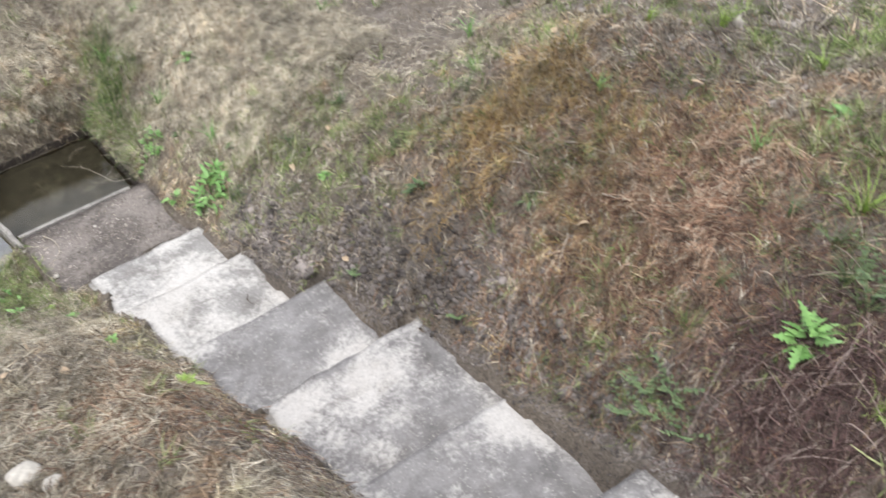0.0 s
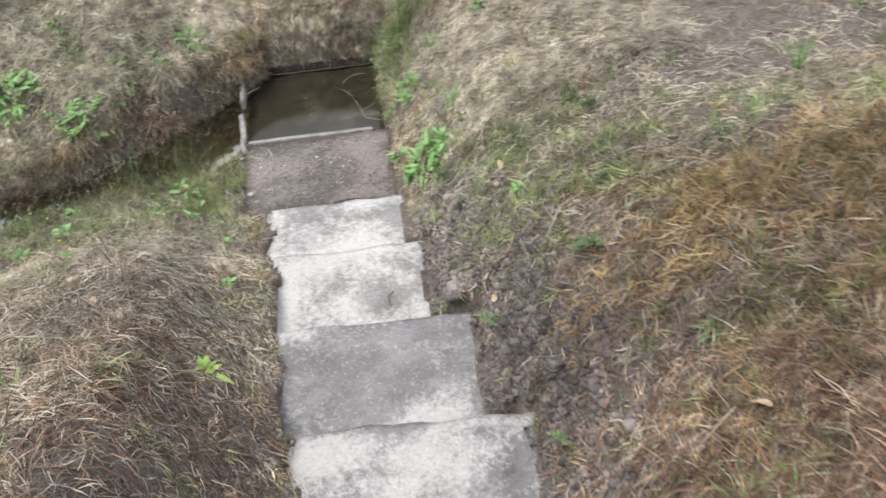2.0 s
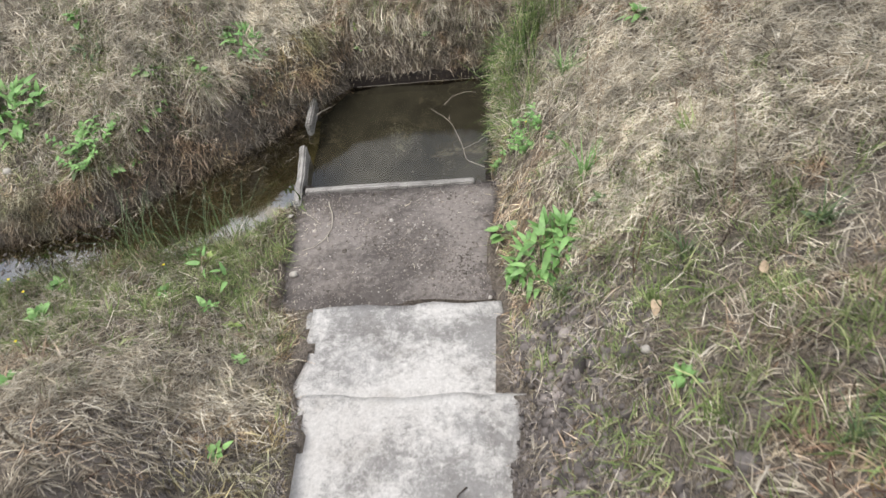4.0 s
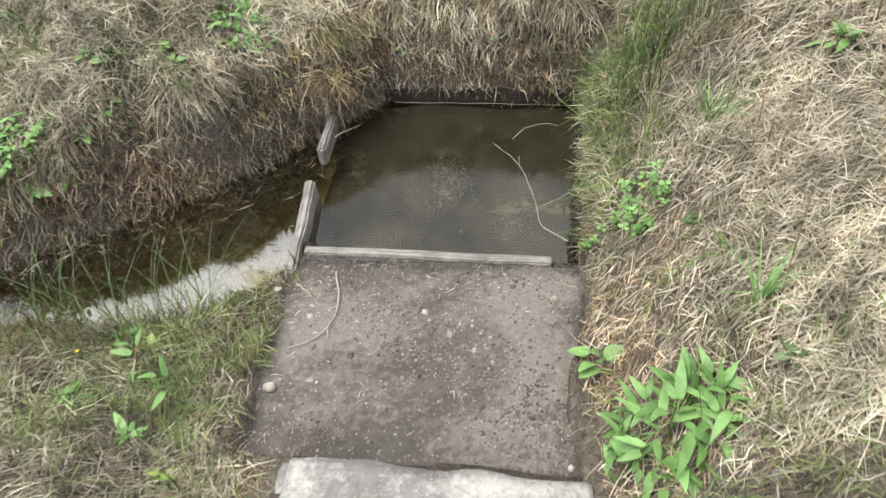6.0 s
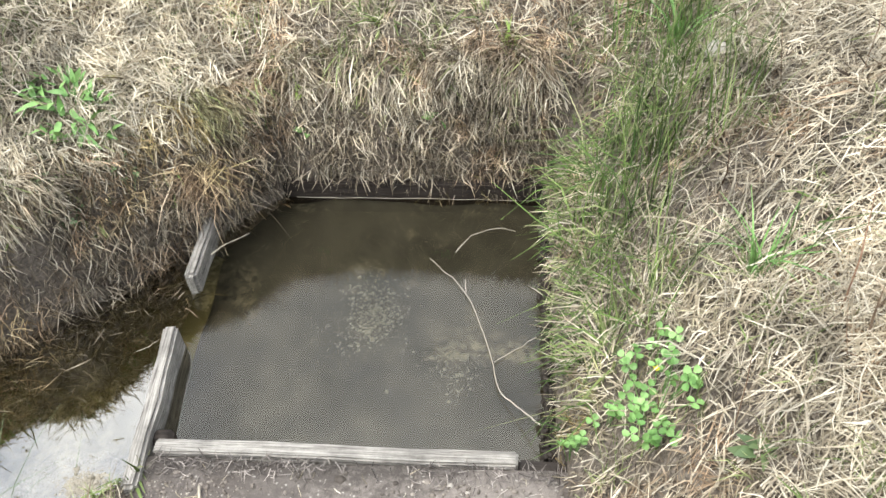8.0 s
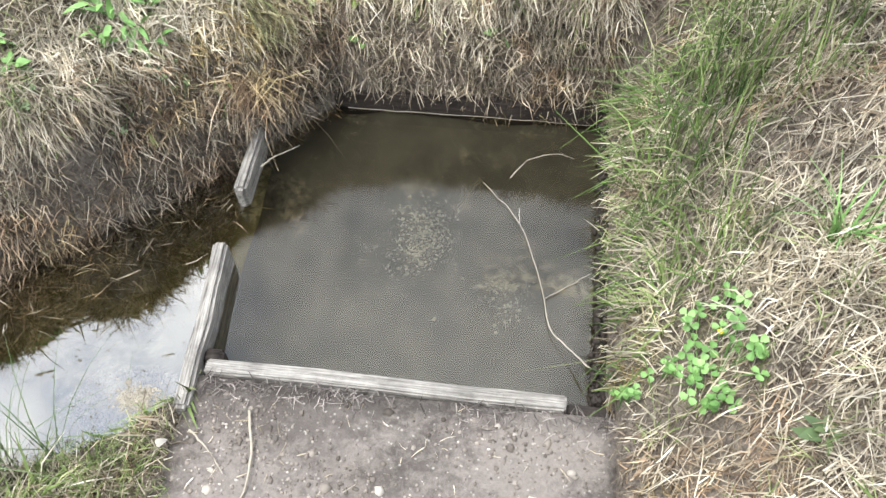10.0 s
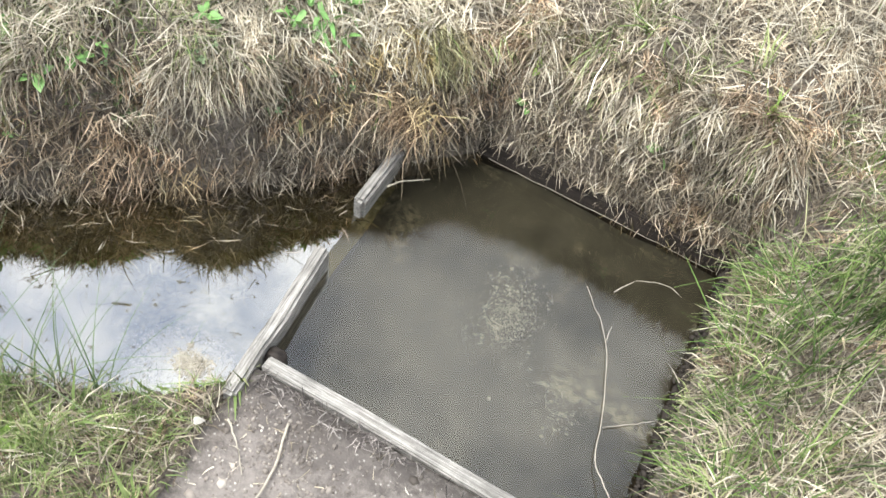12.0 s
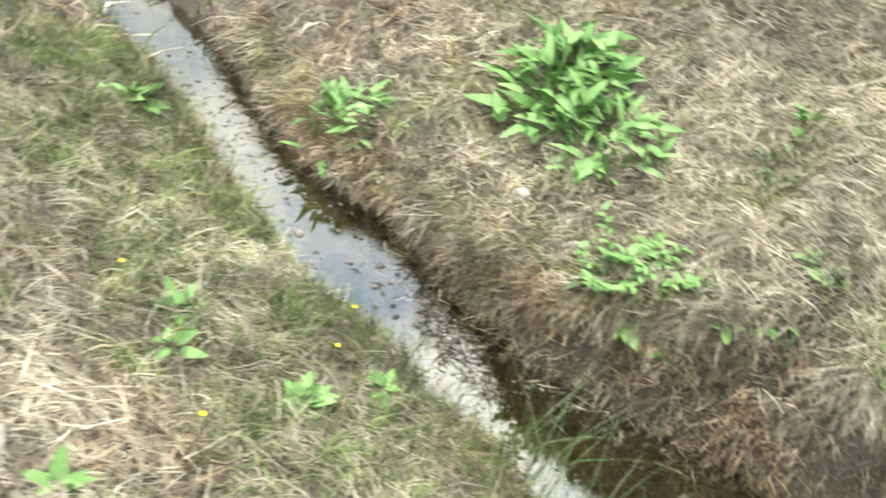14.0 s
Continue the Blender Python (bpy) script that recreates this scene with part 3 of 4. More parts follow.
# close banks, then the upper slope
for n, box, size, wide in ((7200, (-2.5, -1.5, 2.1, 1.9), 0.065, 0.0023), (5200, (-1.6, -5.0, 3.8, -1.5), 0.085, 0.0032), (1500, (-3.4, -5.4, 4.4, 3.4), 0.1, 0.005)):
    x, y = scatter(n, *box, lambda x, y: cover(x, y) * (1 - 0.6 * greenness(x, y)))
    x, y, h = tufts(x, y, 22, 0.035)
    blades("dry_grass", x, y, size * 0.9, wide, 60, 0.2, DRY, "matted dry brown grass covering the bank", head=h)
    x, y = scatter(n * 16, *box, lambda x, y: cover(x, y) * (1 - 0.5 * greenness(x, y)))
    blades("dry_litter", x, y, size * 0.8, wide, 82, 0.05, DRY, "fine dead grass lying tangled on the ground", lift=0.018, spread=0.12, curl=0.25)
    x, y = scatter(n * 2, *box, lambda x, y: on_land(x, y) * (1 - bare(x, y)) * greenness(x, y))
    x, y, h = tufts(x, y, 16, 0.03)
    blades("green_grass", x, y, size * 0.95, wide * 1.1, 38, 0.3, GREEN, "short green grass growing among dry blades", head=h)
x, y = scatter(125000, -2.2, -1.6, 3.0, 2.6, lambda x, y: on_land(x, y) * np.clip(spot(x, y, 1.5, -0.25, 0.6) + 1.0 * spot(x, y, 1.7, 0.6, 0.75) + 0.16 + 0.6 * spot(x, y, -0.9, 0.4, 0.3) + 0.5 * spot(x, y, -0.55, 0.75, 0.3) + 0.4 * np.clip(y - 0.6, 0, 1) * np.clip(wave(x, y, 4, 33) + 0.7, 0, 1), 0, 1))
x3, y3 = scatter(110000, -2.6, -0.2, 1.0, 1.9, lambda x, y: on_land(x, y) * np.clip((y - np.interp(x, FAR_X, FAR_Y) - 0.12) * 4, 0, 1) * np.clip(0.55 + 0.5 * wave(x, y, 5, 60) + 0.4 * spot(x, y, -1.0, 0.45, 0.5), 0.1, 1))
x, y = np.concatenate([x, x3]), np.concatenate([y, y3])
x4, y4 = scatter(42000, -2.2, -1.4, 0.05, -0.25, lambda x, y: on_land(x, y) * np.clip(0.5 + 0.5 * wave(x, y, 6, 61), 0, 1))
x, y = np.concatenate([x, x4]), np.concatenate([y, y4])
x5, y5 = scatter(90000, -1.9, -0.1, 0.2, 1.5, lambda x, y: on_land(x, y) * np.clip(spot(x, y, -0.85, 0.5, 0.5) + 0.8 * spot(x, y, -0.3, 0.9, 0.45), 0, 1) * np.clip(0.6 + 0.7 * wave(x, y, 8, 62), 0, 1))
blades("far_bank_straw", x5, y5, 0.07, 0.0026, 80, 0.2, STRAW, "pale dry straw lying over the far bank", lift=0.06, spread=0.18, curl=0.5)
x2, y2 = scatter(52000, -1.6, -3.8, 0.4, -1.2, lambda x, y: on_land(x, y) * 0.6 * np.clip(wave(x, y, 4, 34) + 0.8, 0, 1))
x, y = np.concatenate([x, x2]), np.concatenate([y, y2])
blades("pale_straw", x, y, 0.075, 0.0024, 82, 0.2, STRAW, "pale cut straw lying on the bank", lift=0.03, spread=0.18, curl=0.5)
x, y = scatter(11000, 1.0, -4.0, 3.2, -1.0, lambda x, y: on_land(x, y) * np.clip(0.9 * spot(x, y, 2.05, -2.5, 0.32) + 0.6 * spot(x, y, 1.75, -2.85, 0.3) + 0.15 * spot(x, y, 2.3, -2.9, 0.3), 0, 1) * np.clip(0.6 + 0.9 * wave(x, y, 7, 55), 0, 1))
x, y, h = tufts(x, y, 18, 0.035)
blades("rusty_grass", x, y, 0.08, 0.003, 50, 0.4, RUST, "rust-orange dry grass patch on the bank", head=h)
x, y = scatter(150000, -0.6, -5.0, 3.4, -1.6, lambda x, y: on_land(x, y) * np.clip(1.0 * spot(x, y, 1.75, -3.45, 0.55) + 0.45 * spot(x, y, 2.2, -3.2, 0.55) + 0.15 * spot(x, y, 1.7, -2.6, 0.5) + 0.3 * spot(x, y, 0.0, -2.7, 0.5), 0, 1))
blades("red_brown_litter", x, y, 0.09, 0.0032, 78, 0.3, BROWN, "reddish brown dead stems on the bank", lift=0.03, spread=0.25)
x, y = scatter(1150, 0.88, -0.1, 1.6, 1.3, lambda x, y: on_land(x, y) * np.clip(0.35 + 0.9 * wave(x, y, 11, 44), 0, 1) * np.clip(np.exp(-((x - 1.02 - 0.05 * y) / 0.15) ** 2) * np.clip((y - 0.05) * 4, 0, 1) * np.clip((1.2 - y) * 3, 0, 1), 0, 1))
x, y, h = tufts(x, y, 9, 0.03)
blades("sedge", x, y, 0.25, 0.0027, 24, 0.15, SEDGE, "tall green sedge leaning over the basin", head=h, curl=0.7)
x, y = scatter(150, 0.90, 0.0, 1.15, 0.9, lambda x, y: on_land(x, y) * np.clip(0.5 + 0.8 * wave(x, y, 12, 56), 0, 1))
x, y, h = tufts(x, y, 12, 0.03)
blades("pale_sedge", x, y, 0.11, 0.0030, 50, 0.15, STRAW, "bleached sedge blades over the water's edge", head=h, curl=0.9)
# dead blades hanging in clumps over the lip of the far bank
for n, reach, drop_to, mat, name, label in ((380, 0.10, 110, DRY, "hanging_grass", "clumps of dead grass hanging over the water"), (220, 0.12, 118, STRAW, "hanging_straw", "long pale straw hanging over the water"), (60, 0.09, 95, GREEN, "lip_grass", "green grass on the lip of the bank")):
    c = rng.uniform(-2.6, 0.84, n)
    fy_ = np.interp(c, FAR_X, FAR_Y)
    x, y = c, fy_ + rng.uniform(0.045, 0.12, n)
    k = wave(x, y, 7, 35) > -0.35
    x, y, h = tufts(x[k], y[k], 16, 0.035)
    gx_, gy_ = slope_dir(x, y)
    blades(name, x, y, reach, 0.0026, drop_to, 0.0, mat, label, curl=0.5, lift=0.03, head=np.arctan2(-gy_, -gx_), far_lean=2.6)
# tangled dead grass down the face of the bank
for n, size, mat, name in ((20000, 0.07, DRY, "bank_face_litter"), (2600, 0.10, SUNKEN, "bank_face_roots")):
    c = rng.uniform(-2.6, 0.84, n)
    u = rng.uniform(-0.01, 0.17, n)
    k = wave(c, u * 3, 9, 36) + rng.uniform(-0.5, 1.2, n) > 0
    x, y = c[k], np.interp(c[k], FAR_X, FAR_Y) + u[k]
    gx_, gy_ = slope_dir(x, y)
    blades(name, x, y, size, 0.0025, 95, 0.0, mat, "tangled dead grass and roots on the cut bank", curl=0.6, lift=0.03, spread=0.5, head=np.arctan2(-gy_, -gx_) + rng.normal(0, 0.6, len(x)), far_lean=2.7)
# litter on the upright face, and straw lying in the shallow water below it
n = 7000
c = rng.uniform(-1.4, 0.84, n)
lev = rng.uniform(0.0, 0.26, n)
x, y = c, np.interp(c, FAR_X, FAR_Y) + 0.006 + 0.12 * lev
k = (lev > 0.07) | (c < 0.02)
blades("wall_litter", x[k], y[k], 0.06, 0.0026, 100, 0.0, DRY, "dead grass matted on the upright bank face", curl=0.6, spread=0.45, head=np.arctan2(-np.ones(k.sum()), 0.4 * np.ones(k.sum())) + rng.normal(0, 0.7, k.sum()), level=lev[k], far_lean=2.7)
n = 3600
c = rng.uniform(-1.5, -0.08, n)
hi, lo = np.interp(c, FAR_X, FAR_Y), np.interp(c, NEAR_X, NEAR_Y)
y = hi - (hi - lo) * 0.75 * rng.beta(0.9, 2.2, n)
blades("sunken_straw", c, y, 0.06, 0.0028, 88, 0.0, SUNKEN, "brown straw lying in the shallow stream", curl=0.1, spread=0.05, level=rng.uniform(-0.035, -0.006, n))
n = 700
c = rng.uniform(-1.5, -0.08, n)
hi, lo = np.interp(c, FAR_X, FAR_Y), np.interp(c, NEAR_X, NEAR_Y)
y = hi - (hi - lo) * 0.6 * rng.beta(0.9, 2.6, n)
blades("floating_straw", c, y, 0.05, 0.0026, 88, 0.0, DRY, "scraps of straw floating under the bank", curl=0.05, spread=0.04, level=rng.uniform(0.001, 0.004, n))
# and over the edge beside the basin
x, y = scatter(46, 0.85, 0.05, 0.95, 0.88, lambda x, y: on_land(x, y) * np.clip(0.4 + 1.0 * wave(x, y, 14, 57), 0, 1))
x, y, h = tufts(x, y, 9, 0.03)
blades("edge_straw", x, y, 0.10, 0.0026, 80, 0.0, STRAW, "bleached straw hanging at the basin's side", curl=0.6, lift=0.02, head=np.full(len(x), np.pi), far_lean=2.4)
for n, size, mat, name, label in ((80, 0.13, SEDGE, "overhanging_sedge", "dark green sedge blades bent over the water"), (120, 0.08, DRY, "edge_litter", "brown dead blades hanging into the basin")):
    x, y = scatter(n, 0.845, 0.03, 0.93, 0.89, lambda x, y: on_land(x, y) * np.clip(0.6 + 0.9 * wave(x, y, 10, 58), 0, 1))
    x, y, h = tufts(x, y, 8, 0.028)
    blades(name, x, y, size, 0.0026, 62, 0.0, mat, label, curl=1.0, lift=0.01, spread=0.45, head=np.full(len(x), np.pi), far_lean=2.4)

# grey litter on the worn soil beside the steps
x, y = scatter(160000, -0.6, -4.2, 2.0, -0.9, lambda x, y: on_land(x, y) * np.clip(1.0 * np.exp(-((x - np.interp(y, SIDE_Y, EDGE_R) - 0.14) / 0.20) ** 2) + 0.8 * np.exp(-((x - np.interp(y, EDGE_Y, EDGE_L) + 0.22) / 0.30) ** 2), 0, 1) * np.clip(0.6 + 0.7 * wave(x, y, 11, 37), 0, 1))
blades("grey_litter", x, y, 0.045, 0.0026, 80, 0.1, GREY, "short grey dead litter on worn soil", lift=0.012, spread=0.3)
# litter and crumbs lying over the broken edges of the steps
y = rng.uniform(-4.5, -1.25, 15000)
side = rng.uniform(0, 1, 15000) < 0.62
x = np.where(side, np.interp(y, SIDE_Y, EDGE_R) + rng.normal(-0.01, 0.05, 15000), np.interp(y, EDGE_Y, EDGE_L) + rng.normal(0.0, 0.035, 15000))
k = wave(x, y, 8, 46) > -0.5
blades("step_edge_litter", x[k], y[k], 0.04, 0.0026, 82, 0.1, GREY, "grey dead litter crumbled over the step edges", lift=0.012, spread=0.25)
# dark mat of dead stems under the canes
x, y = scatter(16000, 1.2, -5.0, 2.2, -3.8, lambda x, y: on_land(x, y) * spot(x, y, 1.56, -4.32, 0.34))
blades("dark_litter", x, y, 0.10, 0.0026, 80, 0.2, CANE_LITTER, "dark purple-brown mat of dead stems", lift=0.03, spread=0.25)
# straw falling over the stub of the rail
x, y = -0.085 + rng.normal(0, 0.06, 220), 0.70 + rng.uniform(-0.02, 0.06, 220)
blades("straw_over_stub", x, y, 0.12, 0.0024, 108, 0.0, DRY, "pale straw falling over the timber stub", curl=0.5, spread=0.3, head=rng.normal(-1.57, 0.5, 220), level=rng.uniform(0.17, 0.27, 220), far_lean=2.6)
# pale straw heaped on the bank beside the basin, and strewn over the upper slope
x, y = scatter(80000, 1.06, -0.9, 2.4, 1.7, lambda x, y: on_land(x, y) * np.clip((x - 1.05) * 4, 0, 1) * np.clip(0.75 + 0.5 * wave(x, y, 6, 38), 0.1, 1))
blades("straw_bed", x, y, 0.065, 0.0022, 80, 0.2, STRAW, "thick pale straw covering the bank", lift=0.04, spread=0.22, curl=0.5)
x, y = scatter(24000, 1.15, -4.8, 4.0, -0.6, lambda x, y: on_land(x, y) * np.clip(0.35 + 0.5 * wave(x, y, 4, 39), 0.05, 1) * (1 - 0.95 * spot(x, y, 1.6, -4.2, 0.6)))
blades("strewn_straw", x, y, 0.07, 0.0024, 80, 0.1, STRAW, "single pale straws strewn over the slope", lift=0.04, spread=0.25, curl=0.4)
# longer green grass along the near side of the stream
for n, mat, name, size, label in ((1900, GREEN, "stream_grass", 0.12, "long green grass at the stream's edge"), (2400, DRY, "stream_straw", 0.10, "dry brown grass at the stream's edge")):
    c = rng.uniform(-2.2, -0.10, n)
    x, y = c, np.interp(c, NEAR_X, NEAR_Y) - rng.uniform(0.01, 0.16, n)
    k = (wave(x, y, 9, 40) > -0.3) & (rng.uniform(0, 1, n) < np.clip((-0.12 - x) / 0.25, 0, 1))
    blades(name, x[k], y[k], size, 0.003, 34, 0.1, mat, label, curl=0.7, spread=0.4)
x, y = scatter(160, 1.0, -1.2, 1.9, 0.9, lambda x, y: on_land(x, y) * 0.6)
blades("rush_stalks", x, y, 0.26, 0.0028, 14, 0.1, BROWN, "thin dark dead rush stalks standing in the grass", spread=0.15, curl=0.2)
x, y = rng.uniform(0.0, 0.86, 260), rng.uniform(-0.72, -0.03, 260)
k = rng.uniform(0, 1, 260) < np.exp(-((y + 0.05) / 0.12) ** 2) + np.exp(-((x - 0.0) / 0.08) ** 2) + 0.15
blades("straw_on_landing", x[k], y[k], 0.024, 0.0018, 86, 0.0, STRAW, "scraps of straw blown onto the landing", spread=0.05, curl=0.1, level=0.062)

x, y = rng.uniform(0.0, 0.88, 900), -0.015 - np.abs(rng.normal(0, 0.022, 900))
k = rng.uniform(0, 1, 900) < np.clip(0.5 + 0.7 * wave(x, 0 * x, 16, 59), 0.1, 1)
blades("straw_drift", x[k], y[k], 0.024, 0.002, 84, 0.0, GREY, "brown straw drifted against the board", spread=0.1, curl=0.1, level=rng.uniform(0.058, 0.068, k.sum()))

# the bank going on all round, thinning with distance


def outskirts(x, y):
    inner = (x > -2.2) & (x < 3.2) & (y > -4.6) & (y < 1.7)
    away = np.maximum(np.maximum(-2.2 - x, x - 3.2), np.maximum(-4.6 - y, y - 1.7))
    return np.where(inner, 0.0, np.exp(-(np.maximum(away, 0) / 3.2) ** 2)) * on_land(x, y) * np.clip(0.7 + 0.5 * wave(x, y, 2, 64), 0.1, 1)


x, y = scatter(5200, -8, -10, 9, 7, outskirts)
x, y, h = tufts(x, y, 16, 0.09)
blades("outer_grass", x, y, 0.13, 0.008, 58, 0.2, DRY, "matted dry brown grass on the outer bank", head=h)
x, y = scatter(60000, -8, -10, 9, 7, outskirts)
blades("outer_litter", x, y, 0.13, 0.008, 82, 0.1, DRY, "dead grass lying on the outer bank", lift=0.02, spread=0.12, curl=0.25)
x, y = scatter(1600, -8, -10, 9, 7, outskirts)
x, y, h = tufts(x, y, 14, 0.08)
blades("outer_green", x, y, 0.13, 0.008, 40, 0.3, GREEN, "green grass among the dry on the outer bank", head=h)

# ---- stones and gravel ----
r = np.random.RandomState(12)
ICO = bmesh.new()
bmesh.ops.create_icosphere(ICO, subdivisions=1, radius=1)
ico_v = np.array([v.co[:] for v in ICO.verts])
ico_f = np.array([[v.index for v in f.verts] for f in ICO.faces])
ICO.free()


def pebbles(name, x, y, z, size, material, label):
    n = len(x)
    sc = (size * r.lognormal(0, 0.4, n))[:, None, None] * r.uniform(0.6, 1.3, (n, 1, 3))
    v = ico_v[None] * sc * (1 + 0.15 * r.normal(size=(n, len(ico_v), 1)))
    v = v + np.stack([x, y, z], 1)[:, None, :]
    f = ico_f[None] + (np.arange(n) * len(ico_v))[:, None, None]
    return tagged(link_mesh(name, v.reshape(-1, 3), f.reshape(-1, 3), material, True), label, "gravel", kind="stuff")


n = 8200
x, y = r.uniform(0.0, 0.85, n), r.uniform(-0.71, -0.05, n)
k = r.uniform(0, 1, n) < np.clip(0.40 + 0.4 * wave(x, y, 12, 51) - 0.35 * np.exp(-x / 0.12), 0.04, 1)
pebbles("landing_gravel", x[k], y[k], np.full(k.sum(), 0.0552), 0.0025, GRAVEL, "small pale and grey pebbles set in the landing")
n = 420
x, y = r.uniform(0.0, 0.85, n), r.uniform(-0.71, -0.03, n)
pebbles("landing_stones", x, y, np.full(n, 0.0522), 0.0048, GRAVEL, "brown and grey stones set in the worn landing")
n = 2600
x, y = r.normal(3.3, 0.55, n), r.normal(-2.75, 0.5, n)
pebbles("dirt_crumbs", x, y, ground_z(x, y) + 0.002, 0.008, DIRT, "pale dry crumbled dirt on the bank")
n = 2200
y = r.uniform(-3.6, -0.9, n)
x = np.interp(y, SIDE_Y, EDGE_R) + 0.02 + np.abs(r.normal(0.10, 0.11, n))
pebbles("soil_clods", x, y, ground_z(x, y) + 0.001, 0.007, CLOD, "crumbling dark soil beside the steps")
n = 2400
y = r.uniform(-3.9, -1.0, n)
x = np.interp(y, SIDE_Y, EDGE_R) + 0.03 + np.abs(r.normal(0.08, 0.08, n))
pebbles("soil_lumps", x, y, ground_z(x, y) - 0.001, 0.0105, CLOD, "grey lumps of crumbling soil beside the steps")
n = 1500
y = r.uniform(-4.4, -1.3, n)
x = np.interp(y, SIDE_Y, EDGE_R) + r.normal(-0.02, 0.045, n)
pebbles("spilled_soil", x, y, ground_z(x, y), 0.0055, CLOD, "crumbled grey soil spilled over the step ends")
n = 260
y = r.uniform(-3.5, -1.2, n)
x = np.interp(y, EDGE_Y, EDGE_L) - np.abs(r.normal(0.0, 0.07, n))
pebbles("edge_soil", x, y, ground_z(x, y) - 0.002, 0.008, CLOD, "soil crumbled over the edge of the steps")
for cx, cy, wide, n in ((0.38, 0.52, 0.05, 1500), (0.36, 0.47, 0.02, 300), (0.60, 0.36, 0.035, 500), (0.30, 0.42, 0.06, 260)):
    x, y = r.normal(cx, wide, n), r.normal(cy, wide * 1.15, n)
    pebbles("pale_flakes", x, y, -0.080 + 0.02 * wave(x, y, 6, 22) + 0.008 * wave(x, y, 25, 21) - 0.0105, 0.0017, FLAKE, "pale silt flakes lying on the pool bed")
n = 1500
y = r.uniform(0.02, 0.89, n)
x = 0.828 - 0.016 * np.clip(wave(y * 0, y, 16, 63), 0, 1) + r.normal(0, 0.006, n)
pebbles("edge_mud", x, y, r.uniform(-0.03, 0.045, n), 0.0052, WET_SOIL, "dark wet soil and roots at the basin's side")
n = 7000
x, y = r.normal(-0.155, 0.060, n), r.normal(-0.060, 0.034, n)
k = (y > np.interp(x, NEAR_X, NEAR_Y) - 0.02) & (x < -0.055)
pebbles("silt_shoal", x[k], y[k], 0.001 - 0.9 * ((x[k] + 0.155) ** 2 + 2 * (y[k] + 0.055) ** 2) + r.normal(0, 0.0010, k.sum()) - 0.0015, 0.0017, PALE_SILT, "pale tan silt shoal at the foot of the rail")
n = 500
x, y = r.uniform(1.0, 3.6, n), r.uniform(-3.8, -0.8, n)
pebbles("soil_crumbs", x, y, ground_z(x, y) + 0.004, 0.007, CLOD, "loose crumbs of dry soil on the bank")


def stone(x, y, size, label, seed, flat=0.7):
    bm = bmesh.new()
    bmesh.ops.create_icosphere(bm, subdivisions=3, radius=1)
    for v in bm.verts:
        d = 1 + 0.22 * noise.noise(v.co * 1.3 + Vector((seed, 0, 0))) + 0.08 * noise.noise(v.co * 4 + Vector((0, seed, 0)))
        v.co = Vector((v.co.x * size * d, v.co.y * size * 0.8 * d, v.co.z * size * flat * d))
    for f in bm.faces:
        f.smooth = True
    ob = part("stone", bm, STONE)
    ob.location = (x, y, float(ground_z(x, y)) + size * flat * 0.45 + 0.012)
    return tagged(ob, label, "stone")


stone(-1.41, 0.10, 0.022, "small round white stone on the grassy bank", 1, 0.8)
stone(1.19, 0.76, 0.03, "pale broken stone among dry grass", 2)
stone(-0.60, -2.67, 0.06, "pale grey stone half sunk in the bank", 3, 0.5)
stone(-0.54, -2.80, 0.035, "small pale stone beside a larger one", 4, 0.5)
stone(-0.83, -1.33, 0.03, "pale flat stone at the edge of the grass", 5, 0.35)
stone(1.30, -1.42, 0.015, "tiny pale stone on the dry bank", 6)
stone(-0.93, 0.16, 0.018, "small pale stone on the far bank", 7)
stone(0.03, -0.52, 0.018, "small pale pebble lying on the landing edge", 8).location.z = 0.066

n = 420
x = r.uniform(-2.6, -0.9, n)
lo, hi = np.interp(x, NEAR_X, NEAR_Y), np.interp(x, FAR_X, FAR_Y)
y = lo + (hi - lo) * r.beta(1.2, 1.2, n)
pebbles("stream_scum", x, y, np.full(n, -0.001), 0.0045, CLOD, "dark flecks of scum and silt on the stream")

# ---- twigs ----


def tube(points, r0, r1, sides=6):
    bm = bmesh.new()
    pts = [Vector(p) for p in points]
    rings = []
    for i, p in enumerate(pts):
        d = (pts[min(i + 1, len(pts) - 1)] - pts[max(i - 1, 0)]).normalized()
        a = d.orthogonal().normalized()
        b = d.cross(a)
        rad = r0 + (r1 - r0) * i / (len(pts) - 1)
        rings.append([bm.verts.new(p + (a * math.cos(t) + b * math.sin(t)) * rad) for t in (2 * math.pi * k / sides for k in range(sides))])
    for u, v in zip(rings[:-1], rings[1:]):
        for k in range(sides):
            bm.faces.new((u[k], u[(k + 1) % sides], v[(k + 1) % sides], v[k])).smooth = True
    bm.faces.new(rings[0][::-1])
    bm.faces.new(rings[-1])
    return bm


def bent(points, steps=5, jitter=0.0012, seed=0):
    """A smooth, slightly crooked line through a few points."""
    q = np.random.RandomState(seed)
    P = [Vector(p) for p in points]
    P = [P[0] * 2 - P[1], *P, P[-1] * 2 - P[-2]]
    out = []
    for a, b, c, d in zip(P[:-3], P[1:-2], P[2:-1], P[3:]):
        for k in range(steps):
            t = k / steps
            v = 0.5 * ((2 * b) + (c - a) * t + (2 * a - 5 * b + 4 * c - d) * t * t + (3 * b - 3 * c + d - a) * t ** 3)
            out.append(v + Vector(q.normal(0, jitter, 3)) * Vector((1, 1, 0.3)).length * 0.6)
    return [*out, P[-2]]


